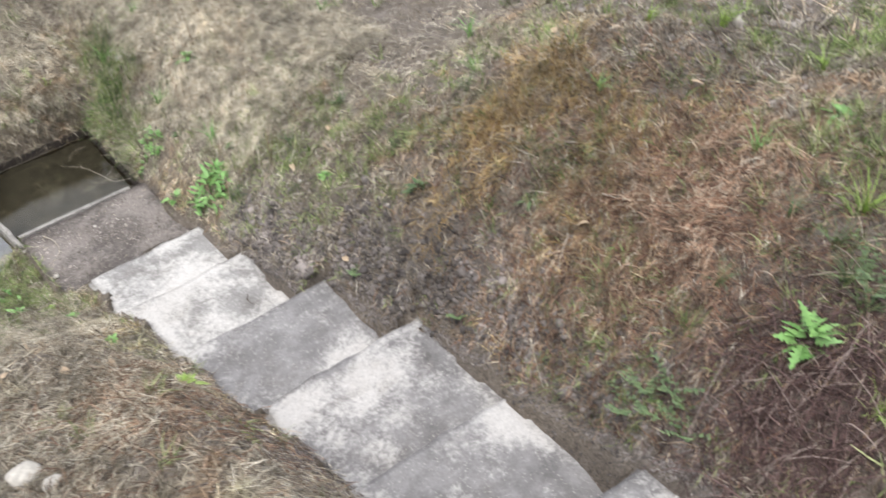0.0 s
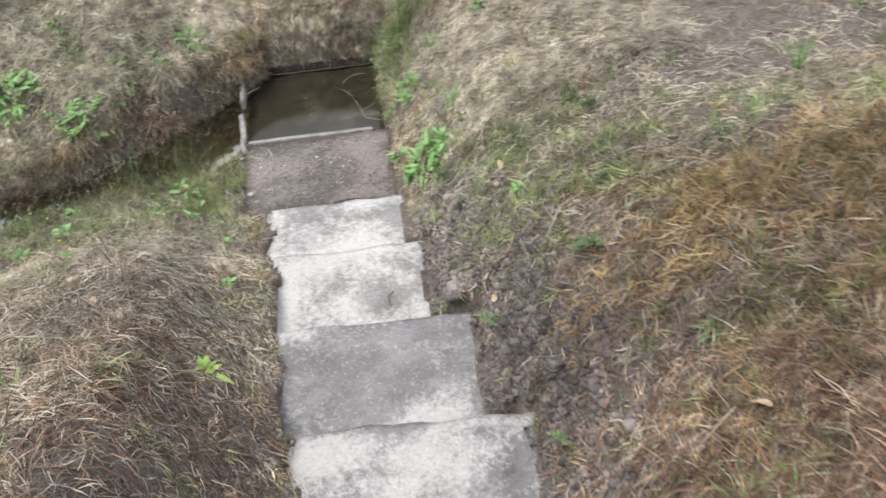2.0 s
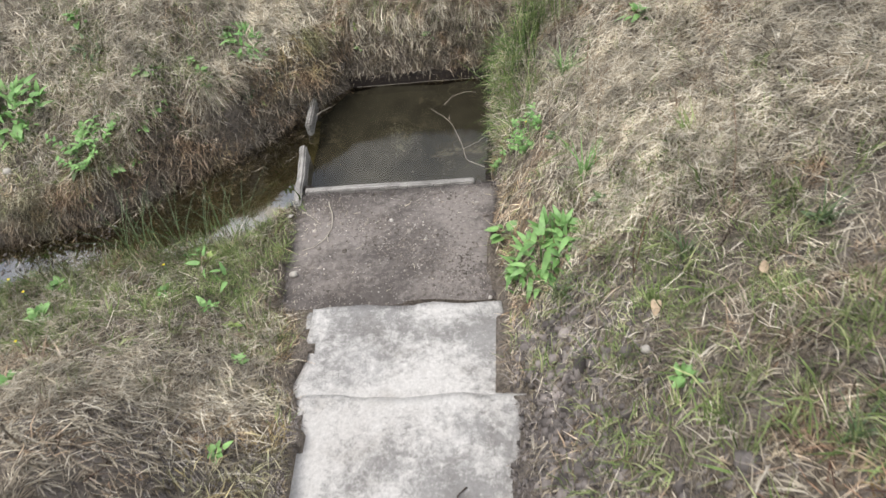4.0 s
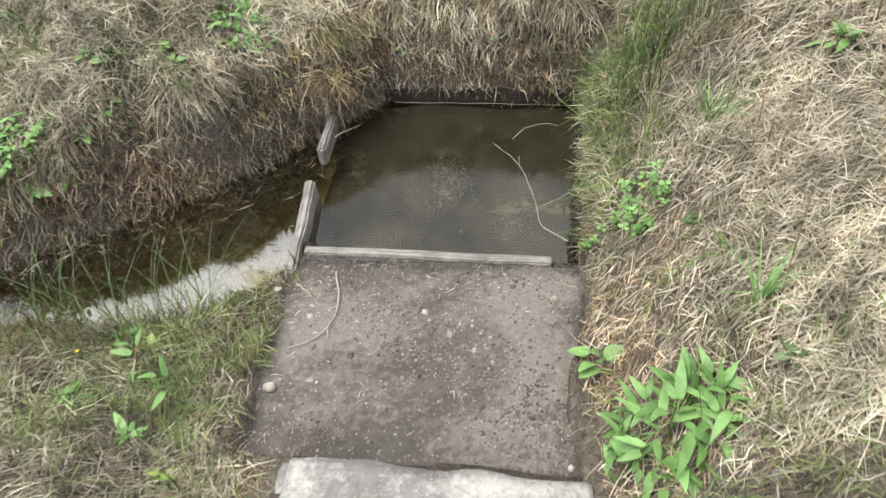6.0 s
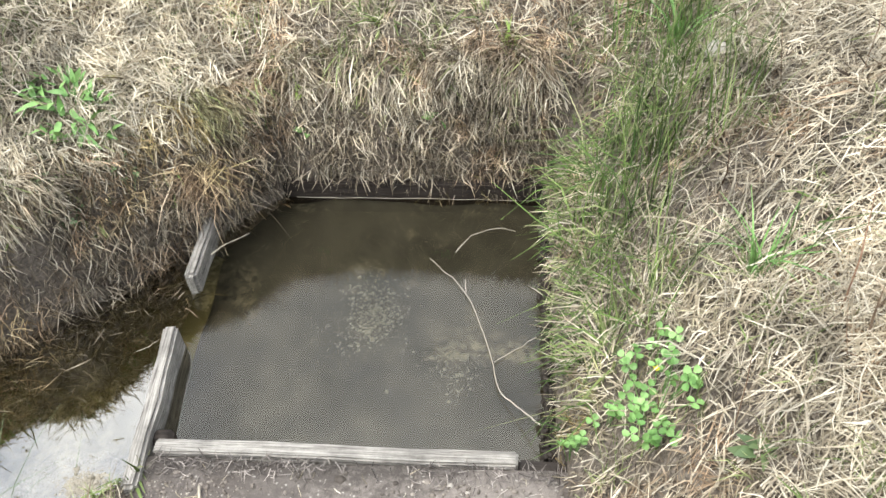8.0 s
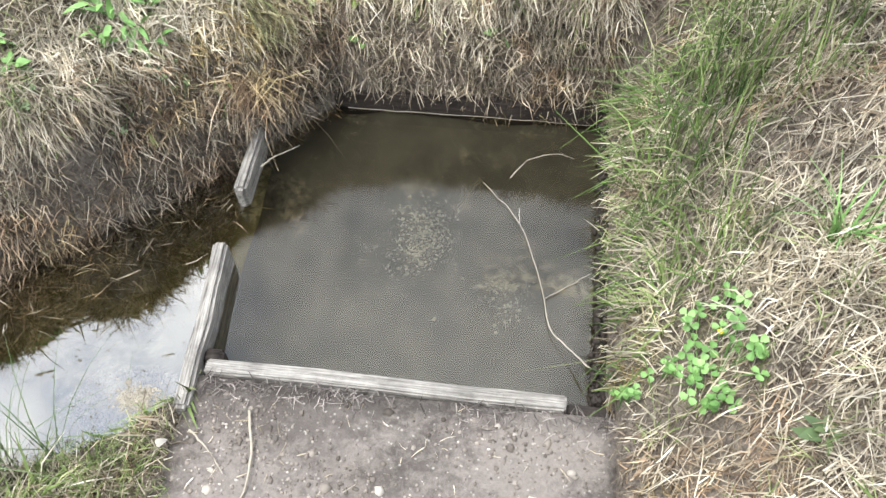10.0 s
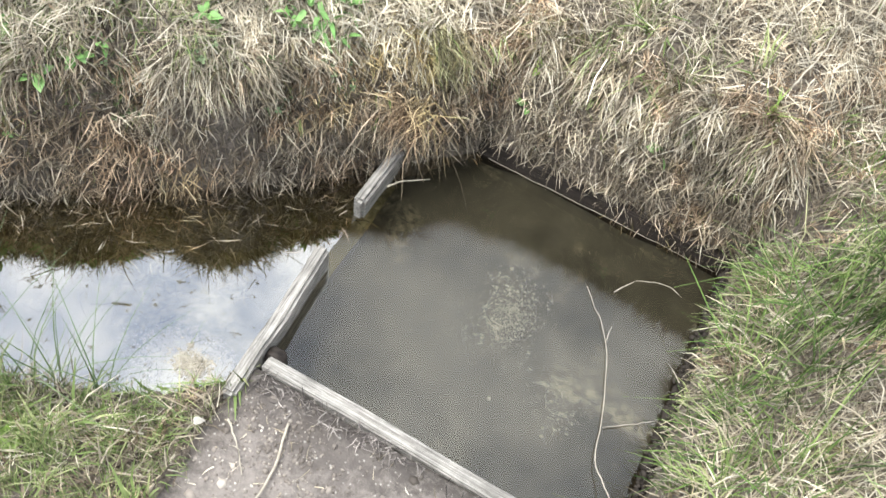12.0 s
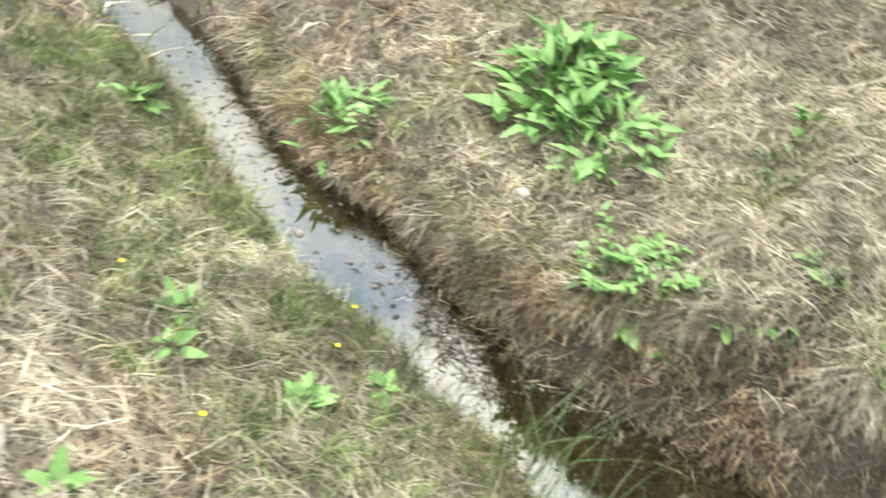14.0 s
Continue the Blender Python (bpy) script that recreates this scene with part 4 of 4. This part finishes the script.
def twig(label, main, side=(), radius=0.003, seed=0, material=TWIG):
    ob = tagged(new("twig"), label, "twig")
    ob.location = main[0]
    inv = Matrix.Translation(-Vector(main[0]))
    for k, line in enumerate((main, *side)):
        bm = tube(bent(line, seed=seed + k), radius if k == 0 else radius * 0.65, radius * 0.45)
        bm.transform(inv)
        part("stem" if k == 0 else "side_shoot", bm, material, ob)
    return ob


twig("long pale bare twig lying across the pool", [(0.80, 0.095, 0.06), (0.755, 0.16, 0.03), (0.715, 0.218, 0.012), (0.685, 0.35, 0.006), (0.624, 0.519, 0.008), (0.523, 0.652, 0.0)], [[(0.624, 0.519, 0.008), (0.622, 0.56, 0.016)], [(0.70, 0.30, 0.008), (0.76, 0.35, 0.004), (0.80, 0.38, 0.01)]], 0.0017, 1)
twig("curved thin twig floating at the back of the pool", [(0.59, 0.672, 0.002), (0.63, 0.735, 0.006), (0.70, 0.771, 0.004), (0.75, 0.76, 0.003)], (), 0.0016, 5)
twig("forked pale twig lying on the landing", [(0.115, -0.085, 0.064), (0.145, -0.18, 0.066), (0.148, -0.27, 0.064), (0.11, -0.345, 0.063), (0.045, -0.384, 0.064)], [[(0.138, -0.30, 0.064), (0.15, -0.34, 0.064)]], 0.003, 9)
twig("short thin twig on the landing beside the rail", [(0.009, -0.146, 0.07), (0.05, -0.175, 0.066), (0.10, -0.225, 0.063)], (), 0.0025, 13)
twig("short pale twig over the water by the stub", [(-0.045, 0.60, 0.05), (-0.02, 0.65, 0.04), (0.03, 0.70, 0.035)], (), 0.0028, 17)
twig("bleached twig sticking out of the sedge", [(0.90, 0.42, 0.10), (0.85, 0.46, 0.05), (0.78, 0.53, 0.03)], (), 0.0025, 21)
for k, (ax, ay, bx, by, rad, words) in enumerate([(1.47, -1.93, 1.37, -2.06, 0.0035, "pale dry stick lying on the bank"), (1.36, -3.20, 1.24, -3.40, 0.0028, "bleached straw leaning over the step's end"),
                                                (1.68, -3.10, 1.55, -3.16, 0.003, "short pale straw on reddish litter"), (1.86, -3.12, 1.93, -3.30, 0.003, "long pale straw across the dry bank")]):
    line = [(ax + (bx - ax) * q, ay + (by - ay) * q, float(ground_z(ax + (bx - ax) * q, ay + (by - ay) * q)) + 0.035) for q in (0.0, 0.5, 1.0)]
    twig(words, line, (), rad, 25 + k)
twig("short dark curled twig lying on a step", [(0.775, -1.56, 0.179), (0.752, -1.585, 0.184), (0.748, -1.62, 0.182), (0.758, -1.655, 0.179)], (), 0.003, 90, BARK)
twig("line of pale scum and straw along the back board", [(0.12, 0.890, 0.003), (0.35, 0.892, 0.003), (0.60, 0.892, 0.004), (0.80, 0.891, 0.003)], (), 0.0011, 29)
for k, (x, y) in enumerate([(-0.70, -1.05), (-0.45, -0.95), (1.25, -3.05), (1.9, -2.9), (2.4, -2.6), (1.2, 0.1), (1.45, 0.35), (-0.1, 1.15), (0.75, 1.2), (-1.0, -1.2), (-0.4, -1.9), (2.6, -3.3)]):
    a = r.uniform(0, 6.28)
    dx, dy = 0.09 * math.cos(a), 0.09 * math.sin(a)
    zz = [float(ground_z(x + q * dx, y + q * dy)) + 0.03 for q in (-1, 0, 1)]
    twig("dry straw-coloured stick lying on the grass", [(x - dx, y - dy, zz[0]), (x + 0.01, y, zz[1] + 0.006), (x + dx, y + dy, zz[2])], (), 0.0026, 40 + k)

# dead canes heaped beside the upper steps
q = np.random.RandomState(5)
heap = tagged(new("cane_heap"), "heap of thin reddish dead canes beside the steps", "dead canes")
heap.location = (1.56, -4.36, float(ground_z(1.56, -4.36)))
back = Matrix.Translation(-heap.location)
for k in range(290):
    cx, cy = 1.53 + q.normal(0, 0.16), -4.36 + q.normal(0, 0.20)
    a, L, arc, rad = q.normal(2.7, 1.1), q.uniform(0.15, 0.48), q.uniform(0.01, 0.07), q.uniform(0.0014, 0.0032)
    line = []
    for i in range(6):
        t = i / 5
        w = a + 0.2 * (t - 0.5) + q.normal(0, 0.03)
        px, py = cx + math.cos(w) * L * (t - 0.3), cy + math.sin(w) * L * (t - 0.3)
        line.append((px, py, float(ground_z(px, py)) + 0.012 + arc * math.sin(3.0 * t + 0.1)))
    bm = tube(line, rad, rad * 0.5, 3)
    bm.transform(back)
    part("cane", bm, CANES[(0, 1, 0, 1, 2)[k % 5]], heap)

# ---- weeds ----


def leaf_mesh(name, length, width, droop, material, lobes=0, fold=0.25, rows=7):
    """A leaf along +x with a folded midrib; lobes cut its edge."""
    me = bpy.data.meshes.new(name)
    v, f = [], []
    for i in range(rows):
        t = i / (rows - 1)
        w = width * (math.sin(math.pi * min(1, 0.06 + 0.94 * t) ** 0.75) ** 0.8 if t < 1 else 0.02)
        if lobes:
            w *= 0.45 + 0.75 * (i % 2)
        x, z = length * t, -droop * length * t * t
        v += [(x - 0.15 * w, w / 2, z + fold * w / 2), (x, 0, z), (x - 0.15 * w, -w / 2, z + fold * w / 2)]
    for i in range(rows - 1):
        o = 3 * i
        f += [(o, o + 1, o + 4, o + 3), (o + 1, o + 2, o + 5, o + 4)]
    me.from_pydata(v, [], f)
    for p in me.polygons:
        p.use_smooth = True
    me.materials.append(material)
    return me


def leaflet_mesh(name, size, material):
    """Three round leaflets on one stalk end."""
    me = bpy.data.meshes.new(name)
    v, f = [], []
    for k in range(3):
        a0 = 2 * math.pi * k / 3
        o = len(v)
        ring = [(0.05, 0), (0.45, 0.42), (0.85, 0.42), (1.0, 0.1), (0.93, 0.0), (1.0, -0.1), (0.85, -0.42), (0.45, -0.42)]
        v.append((size * 0.5 * math.cos(a0), size * 0.5 * math.sin(a0), -0.06 * size))
        v += [(size * (p * math.cos(a0) - s * math.sin(a0)), size * (p * math.sin(a0) + s * math.cos(a0)), size * 0.12 * abs(s)) for p, s in ring]
        f += [(o, o + 1 + i, o + 1 + (i + 1) % 8) for i in range(8)]
    me.from_pydata(v, [], f)
    me.materials.append(material)
    return me


def blade_mesh(name, length, width, bend, material):
    me = bpy.data.meshes.new(name)
    v, f = [], []
    for i in range(5):
        t = i / 4
        w = width * (1 - 0.9 * t ** 2)
        x, z = bend * length * t * t, length * t * (1 - 0.3 * bend * t)
        v += [(x, w / 2, z), (x + 0.2 * w, 0, z), (x, -w / 2, z)]
    for i in range(4):
        o = 3 * i
        f += [(o, o + 1, o + 4, o + 3), (o + 1, o + 2, o + 5, o + 4)]
    me.from_pydata(v, [], f)
    me.materials.append(material)
    return me


def put(name, me, parent, m):
    ob = new(name, me)
    ob.parent = parent
    ob.matrix_basis = m
    return ob


def base_at(name, x, y, label, category, lift=0.0):
    ob = tagged(new(name), label, category)
    ob.location = (x, y, float(ground_z(x, y)) + lift)
    return ob


wr = np.random.RandomState(21)


def rosette(x, y, size, count, material, label, droop=0.5, wide=0.28, tall=0.35, lobes=0):
    """Leaves springing from one crown, no two rows alike, the inner ones smaller and steeper."""
    ob = base_at("weed", x, y, label, "weed", 0.01)
    rows = 11 if lobes else 7
    shapes = [leaf_mesh("leaf", size * k, size * k * wide * w, d, material, lobes, f, rows)
              for k, w, d, f in ((0.40, 1.3, droop, 0.2), (0.34, 1.6, droop * 0.6, 0.35), (0.30, 1.4, droop * 1.3, 0.15), (0.22, 1.8, droop * 0.4, 0.3))]
    count = int(count * 1.7)
    for i in range(count):
        u = i / max(1, count - 1)
        a = 2.4 * i + wr.normal(0, 0.5)
        e = math.degrees(0.10 + 0.55 * u + wr.normal(0, 0.22))
        off = size * (0.20 * (1 - u) + 0.05) * math.sqrt(wr.uniform(0, 1))
        pick = min(3, int(u * 3 + wr.uniform(0, 1.3)))
        put("leaf", shapes[pick], ob, pose(0, 0, tall * size * u * 0.45, 0, 0, math.degrees(a)) @ pose(off, 0, 0, wr.normal(0, 24), -e, wr.normal(0, 22)) @ Matrix.Scale(wr.uniform(0.75, 1.15), 4))
    return ob


def bushy_weed(x, y, size, count, material, label):
    """A dome of many overlapping leaves on short stems, turned every way."""
    ob = base_at("weed", x, y, label, "weed", 0.01)
    shapes = [leaf_mesh("leaf", size * k, size * k * w, d, material, 0, f, 7) for k, w, d, f in ((0.27, 0.28, 0.5, 0.2), (0.22, 0.33, 0.35, 0.3), (0.19, 0.40, 0.6, 0.15), (0.15, 0.42, 0.2, 0.3))]
    g0 = ob.location.z
    for i in range(count):
        a, d = wr.uniform(0, 6.28), size * 0.40 * math.sqrt(wr.uniform(0, 1))
        px, py = d * math.cos(a), d * math.sin(a)
        rise = float(ground_z(x + px, y + py)) - g0 + size * 0.42 * wr.uniform(0.25, 1.0) * (1 - (d / (size * 0.52)) ** 2)
        if i % 5 == 0:
            part("stem", tube([(px * 0.3, py * 0.3, 0), (px * 0.7, py * 0.7, rise * 0.6), (px, py, rise)], 0.0022, 0.0012, 4), material, ob)
        put("leaf", shapes[i % 4], ob, pose(px, py, rise, 0, 0, math.degrees(a) + wr.normal(0, 50)) @ pose(0, 0, 0, wr.normal(0, 30), wr.normal(-30, 26), 0) @ Matrix.Scale(wr.uniform(0.7, 1.15), 4))
    return ob


def clover(x, y, spread, count, size, material, label):
    ob = base_at("clover", x, y, label, "clover", 0.01)
    head = leaflet_mesh("leaf", size, material)
    for i in range(count):
        a, d = wr.uniform(0, 6.28), spread * math.sqrt(wr.uniform(0, 1))
        px, py = d * math.cos(a), d * math.sin(a)
        h = max(0.02, float(ground_z(x + px, y + py)) - ob.location.z + wr.uniform(0.02, 0.06))
        bm = tube([(px * 0.4, py * 0.4, h - 0.06), (px * 0.8, py * 0.8, h - 0.02), (px, py, h)], 0.0012, 0.0009, 4)
        part("stalk", bm, material, ob)
        put("leaf", head, ob, pose(px, py, h, wr.normal(0, 22), wr.normal(0, 22), wr.uniform(0, 360)))
    return ob


def grass_tuft(x, y, height, count, material, label, wide=0.005):
    ob = base_at("grass_tuft", x, y, label, "grass tuft", -0.003)
    shapes = [blade_mesh("blade", height * k, wide, b, material) for k, b in ((1.0, 0.35), (0.8, 0.6), (0.65, 0.2), (0.9, 0.8))]
    for i in range(count):
        a, d = wr.uniform(0, 360), wr.uniform(0, 0.02)
        put("blade", shapes[i % 4], ob, pose(d * math.cos(a), d * math.sin(a), 0, 0, wr.uniform(0, 18), a))
    return ob


def sprig(x, y, height, stems, material, label, size=0.02):
    """Branching stems with small paired leaves."""
    ob = base_at("weed", x, y, label, "weed", 0.0)
    me = leaf_mesh("leaf", size, size * 0.45, 0.3, material, 0, 0.2, 5)
    for k in range(stems):
        a = wr.uniform(0, 6.28)
        L = height * wr.uniform(0.6, 1.2)
        pts = [(0.7 * t * L * math.cos(a), 0.7 * t * L * math.sin(a), L * (t - 0.25 * t * t)) for t in (0, 0.35, 0.7, 1.0)]
        part("stem", tube(pts, 0.0018, 0.0009, 4), material, ob)
        for j in range(7):
            t = 0.25 + 0.75 * j / 6
            c = (0.7 * t * L * math.cos(a), 0.7 * t * L * math.sin(a), L * (t - 0.25 * t * t))
            put("leaf", me, ob, pose(*c, 0, 0, math.degrees(a) + (75 if j % 2 else -75) + wr.normal(0, 20)) @ pose(0, 0, 0, 0, -25, 0))
    return ob


# docks and other broad-leaved weeds: x, y, size, leaves
bushy_weed(-1.66, 0.32, 0.44, 190, LEAF, "large leafy bright green weed on the far bank")
bushy_weed(-1.38, 0.34, 0.32, 90, LEAF, "spreading green weed with drooping leaves")
bushy_weed(-0.335, 0.70, 0.22, 100, LEAF, "bright green dock with drooping leaves above the stream")
bushy_weed(1.03, -0.74, 0.30, 110, LEAF, "bushy broad-leaved green dock beside the lowest step")
rosette(0.90, -0.43, 0.20, 6, LEAF, "small broad-leaved weed at the landing edge", 0.3, 0.45, 0.5)
rosette(1.69, -4.21, 0.28, 16, LEAF, "bright green lobed thistle seedling among dead canes", 0.25, 0.34, 0.6, 1)
rosette(0.09, -2.36, 0.18, 8, BRIGHT_LEAF, "yellow-green lobed weed beside the steps", 0.25, 0.42, 0.5, 1)
rosette(1.52, -2.24, 0.20, 10, DULL_LEAF, "dull green weed on the dry bank", 0.4, 0.30, 0.4)
rosette(1.37, -1.59, 0.12, 9, LEAF, "small green weed on the dry bank", 0.3, 0.35, 0.5)
rosette(1.72, -2.84, 0.18, 6, DULL_LEAF, "green weed with arching leaves on the bank", 0.5, 0.16, 0.3)
rosette(-0.33, -0.50, 0.24, 3, LEAF, "tall broad-leaved weed in the lush grass", 0.2, 0.2, 0.9)
rosette(-0.22, -0.58, 0.22, 3, LEAF, "broad pale green leaf growing in the grass", 0.2, 0.2, 0.9)
rosette(-0.25, -0.74, 0.14, 6, LEAF, "low green weed in short grass", 0.3, 0.34, 0.3)
bushy_weed(-1.91, -0.24, 0.28, 80, LEAF, "green weed leaning over the stream")
rosette(-2.09, -0.80, 0.20, 12, LEAF, "low green weed by the stream", 0.3, 0.36, 0.3)
rosette(-0.95, -0.75, 0.18, 9, LEAF, "low broad-leaved weed on worn grass", 0.2, 0.42, 0.2)
rosette(-0.94, -0.56, 0.15, 8, LEAF, "broad-leaved green weed at the stream's edge", 0.2, 0.46, 0.3)
rosette(-1.22, -0.92, 0.17, 8, LEAF, "green plantain in the grass by the stream", 0.25, 0.36, 0.3)
rosette(-1.10, -0.99, 0.14, 5, LEAF, "small green plantain in trampled grass", 0.25, 0.34, 0.3)
rosette(-1.14, 0.78, 0.20, 10, LEAF, "green weed high on the far bank", 0.35, 0.3, 0.4)
rosette(-0.72, -1.26, 0.14, 7, LEAF, "small green weed on dry grass", 0.25, 0.32, 0.3)
rosette(1.468, 0.19, 0.17, 9, LEAF, "bright green weed in pale straw", 0.35, 0.3, 0.4)
bushy_weed(-1.05, 0.59, 0.20, 30, DULL_LEAF, "dull green weed on the far bank")
rosette(-1.01, 0.05, 0.17, 9, DULL_LEAF, "dull green weed low on the far bank", 0.4, 0.3, 0.4)
rosette(2.70, -3.67, 0.18, 10, LEAF, "green weed on bare dry soil", 0.3, 0.32, 0.3)
rosette(-0.75, 0.42, 0.13, 8, LEAF, "small green weed on the bank above the stream", 0.35, 0.33, 0.4)
# small seedlings
for x, y, size, n, m in ((0.163, 0.95, 0.07, 6, BRIGHT_LEAF), (0.17, 0.912, 0.06, 5, LEAF), (-0.51, 0.50, 0.09, 7, LEAF), (-0.85, 0.25, 0.09, 7, LEAF), (-0.73, 0.20, 0.10, 7, LEAF),
                         (-0.87, 0.14, 0.10, 8, LEAF), (-0.78, 0.10, 0.07, 5, LEAF), (-0.56, 0.55, 0.08, 6, LEAF), (-0.68, 0.27, 0.10, 7, LEAF), (-0.66, 0.32, 0.07, 5, LEAF),
                         (-0.87, 0.24, 0.08, 6, LEAF), (-0.70, 0.44, 0.09, 6, LEAF), (-0.88, 0.06, 0.12, 8, LEAF), (-1.0, 0.20, 0.14, 9, LEAF), (-1.65, -0.19, 0.07, 5, BRIGHT_LEAF),
                         (1.36, -1.56, 0.07, 6, LEAF), (1.25, -0.70, 0.10, 7, DULL_LEAF), (1.12, -0.20, 0.09, 7, DULL_LEAF), (-0.43, -0.39, 0.13, 7, LEAF), (-0.34, -0.42, 0.12, 6, BRIGHT_LEAF),
                         (-0.48, -0.62, 0.10, 6, LEAF), (0.02, -1.50, 0.10, 6, LEAF), (-0.05, -1.05, 0.09, 6, LEAF), (-0.12, -0.86, 0.10, 6, BRIGHT_LEAF), (1.79, -1.15, 0.09, 6, DULL_LEAF)):
    rosette(x, y, size, n, m, "small green seedling among dry grass", 0.3, 0.46, 0.4)
# two-leaved seedlings above the pool
rosette(0.53, 0.95, 0.10, 5, LEAF, "seedling with rounded leaves above the back board", 0.1, 0.55, 0.3)
rosette(0.865, 0.90, 0.08, 3, LEAF, "seedling with two round leaves at the pool corner", 0.1, 0.55, 0.5)
clover(1.0, -0.03, 0.075, 26, 0.017, LEAF, "bright green clover clump at the landing corner")
clover(0.99, 0.08, 0.05, 12, 0.016, LEAF, "clover growing under the sedge")
clover(0.92, 0.01, 0.03, 6, 0.015, LEAF, "few clover leaves by the board end")
clover(0.86, -0.01, 0.03, 7, 0.014, LEAF, "clover hanging over the end of the board")
for x, y, n in ((-0.325, 0.505, 14), (-0.46, 0.42, 10), (-0.60, 0.30, 12), (-0.22, 0.62, 8)):
    clover(x, y, 0.04, n, 0.009, DULL_LEAF, "small cress clump at the foot of the far bank")
# yellow-green and bluish tufts
for x, y, h, n, m in ((3.05, -2.84, 0.17, 30, BRIGHT_LEAF), (2.79, -2.57, 0.14, 24, BRIGHT_LEAF), (3.10, -3.37, 0.16, 22, BRIGHT_LEAF), (2.19, -4.07, 0.24, 34, BRIGHT_LEAF), (2.60, -1.43, 0.20, 26, LEAF),
                      (1.75, -3.80, 0.15, 18, DULL_LEAF), (2.355, -3.52, 0.16, 20, LEAF), (1.48, 1.05, 0.14, 18, LEAF), (2.30, -2.69, 0.14, 18, LEAF), (1.52, -3.40, 0.14, 20, DULL_LEAF),
                      (1.91, -4.19, 0.16, 26, DULL_LEAF), (1.82, -4.30, 0.16, 24, DULL_LEAF), (2.03, -4.07, 0.15, 22, DULL_LEAF), (1.58, -4.52, 0.16, 20, BRIGHT_LEAF), (2.32, -0.23, 0.15, 18, LEAF),
                      (1.79, -1.15, 0.15, 18, DULL_LEAF), (1.62, -1.93, 0.14, 16, DULL_LEAF), (1.2, -0.55, 0.18, 22, LEAF), (1.17, 0.15, 0.20, 24, LEAF), (1.08, -0.95, 0.16, 20, DULL_LEAF),
                      (2.1, -3.85, 0.14, 18, DULL_LEAF), (2.02, -2.05, 0.14, 18, DULL_LEAF), (1.45, -1.1, 0.15, 18, DULL_LEAF), (2.2, -1.9, 0.13, 16, LEAF), (0.72, 1.05, 0.09, 12, BRIGHT_LEAF), (1.14, 0.95, 0.2, 22, LEAF)):
    grass_tuft(x, y, h, n, m, {"young_leaf": "yellow-green tuft of fresh grass", "weed_leaf": "fresh green grass tuft on the bank", "dull_leaf": "dull bluish green grass tuft"}[m.name])
# thin stems standing in the stream's edge
for x, y in ((-0.40, -0.27), (-0.50, -0.31), (-0.33, -0.25), (-0.60, -0.33), (-0.72, -0.35), (-0.25, -0.22), (-0.44, -0.26), (-0.36, -0.23), (-0.55, -0.30), (-0.20, -0.17), (-0.66, -0.33)):
    grass_tuft(x, y, 0.36, 10, DULL_LEAF, "thin green stems leaning over the stream", 0.003)
for x, y, h in ((1.33, -3.88, 0.13), (1.40, -3.98, 0.13), (1.30, -3.76, 0.11), (1.38, -3.80, 0.12), (1.18, -2.1, 0.07), (1.32, -2.75, 0.08), (1.42, -3.90, 0.16), (1.34, -4.02, 0.15), (1.95, -4.24, 0.15), (1.88, -4.30, 0.14)):
    sprig(x, y, h, 9, DULL_LEAF, "dark green bushy weed against the step")
for x, y in ((-0.99, 0.03), (-0.92, 0.12), (-1.05, 0.12)):
    sprig(x, y, 0.13, 6, LEAF, "leafy green sprigs on the far bank", 0.035)


def flower(x, y, lift):
    ob = base_at("yellow_flower", x, y, "tiny yellow flower in the grass", "flower", lift)
    part("stem", tube([(0, 0, -lift), (0.003, 0, -lift / 2), (0, 0, 0)], 0.001, 0.001, 4), LEAF, ob)
    me = leaf_mesh("petal", 0.008, 0.007, -0.2, YELLOW, 0, 0.1, 4)
    for k in range(5):
        put("petal", me, ob, pose(0, 0, 0, 0, -20, 72 * k))
    return ob


for x, y in ((-1.327, -1.02), (-1.18, -0.52), (-0.84, -0.36), (-0.86, -1.0), (1.0, 0.03), (-0.5, -0.5), (-1.05, -0.63)):
    flower(x, y, 0.06)

# fallen leaves
lr = np.random.RandomState(31)
FALLEN = leaf_mesh("fallen_leaf", 0.05, 0.03, 0.5, DEAD_LEAF, 0, 0.6, 7)
for x, y in ((1.89, -4.24), (2.16, -4.27), (2.25, -4.31), (2.23, -4.40), (2.15, -4.52), (2.6, -3.0), (1.2, -2.0), (1.75, -3.15), (2.0, -3.3), (2.5, -2.2), (-0.3, -2.1), (-0.15, -2.3), (-0.5, -1.8), (1.62, -1.3), (1.35, -1.25)):
    ob = tagged(new("fallen_leaf", FALLEN), "curled brown dead leaf on the grass", "leaf", "fallen leaves")
    ob.matrix_world = pose(x, y, float(ground_z(x, y)) + 0.035, lr.normal(0, 25), lr.normal(0, 20), lr.uniform(0, 360))
ob = tagged(new("fallen_leaf", leaf_mesh("fallen_leaf", 0.022, 0.018, 0.3, STONE, 0, 0.3, 6)), "small pale leaf lying by the stream", "leaf", "fallen leaves")
ob.matrix_world = pose(-0.04, -0.19, 0.085, 5, -8, 40)
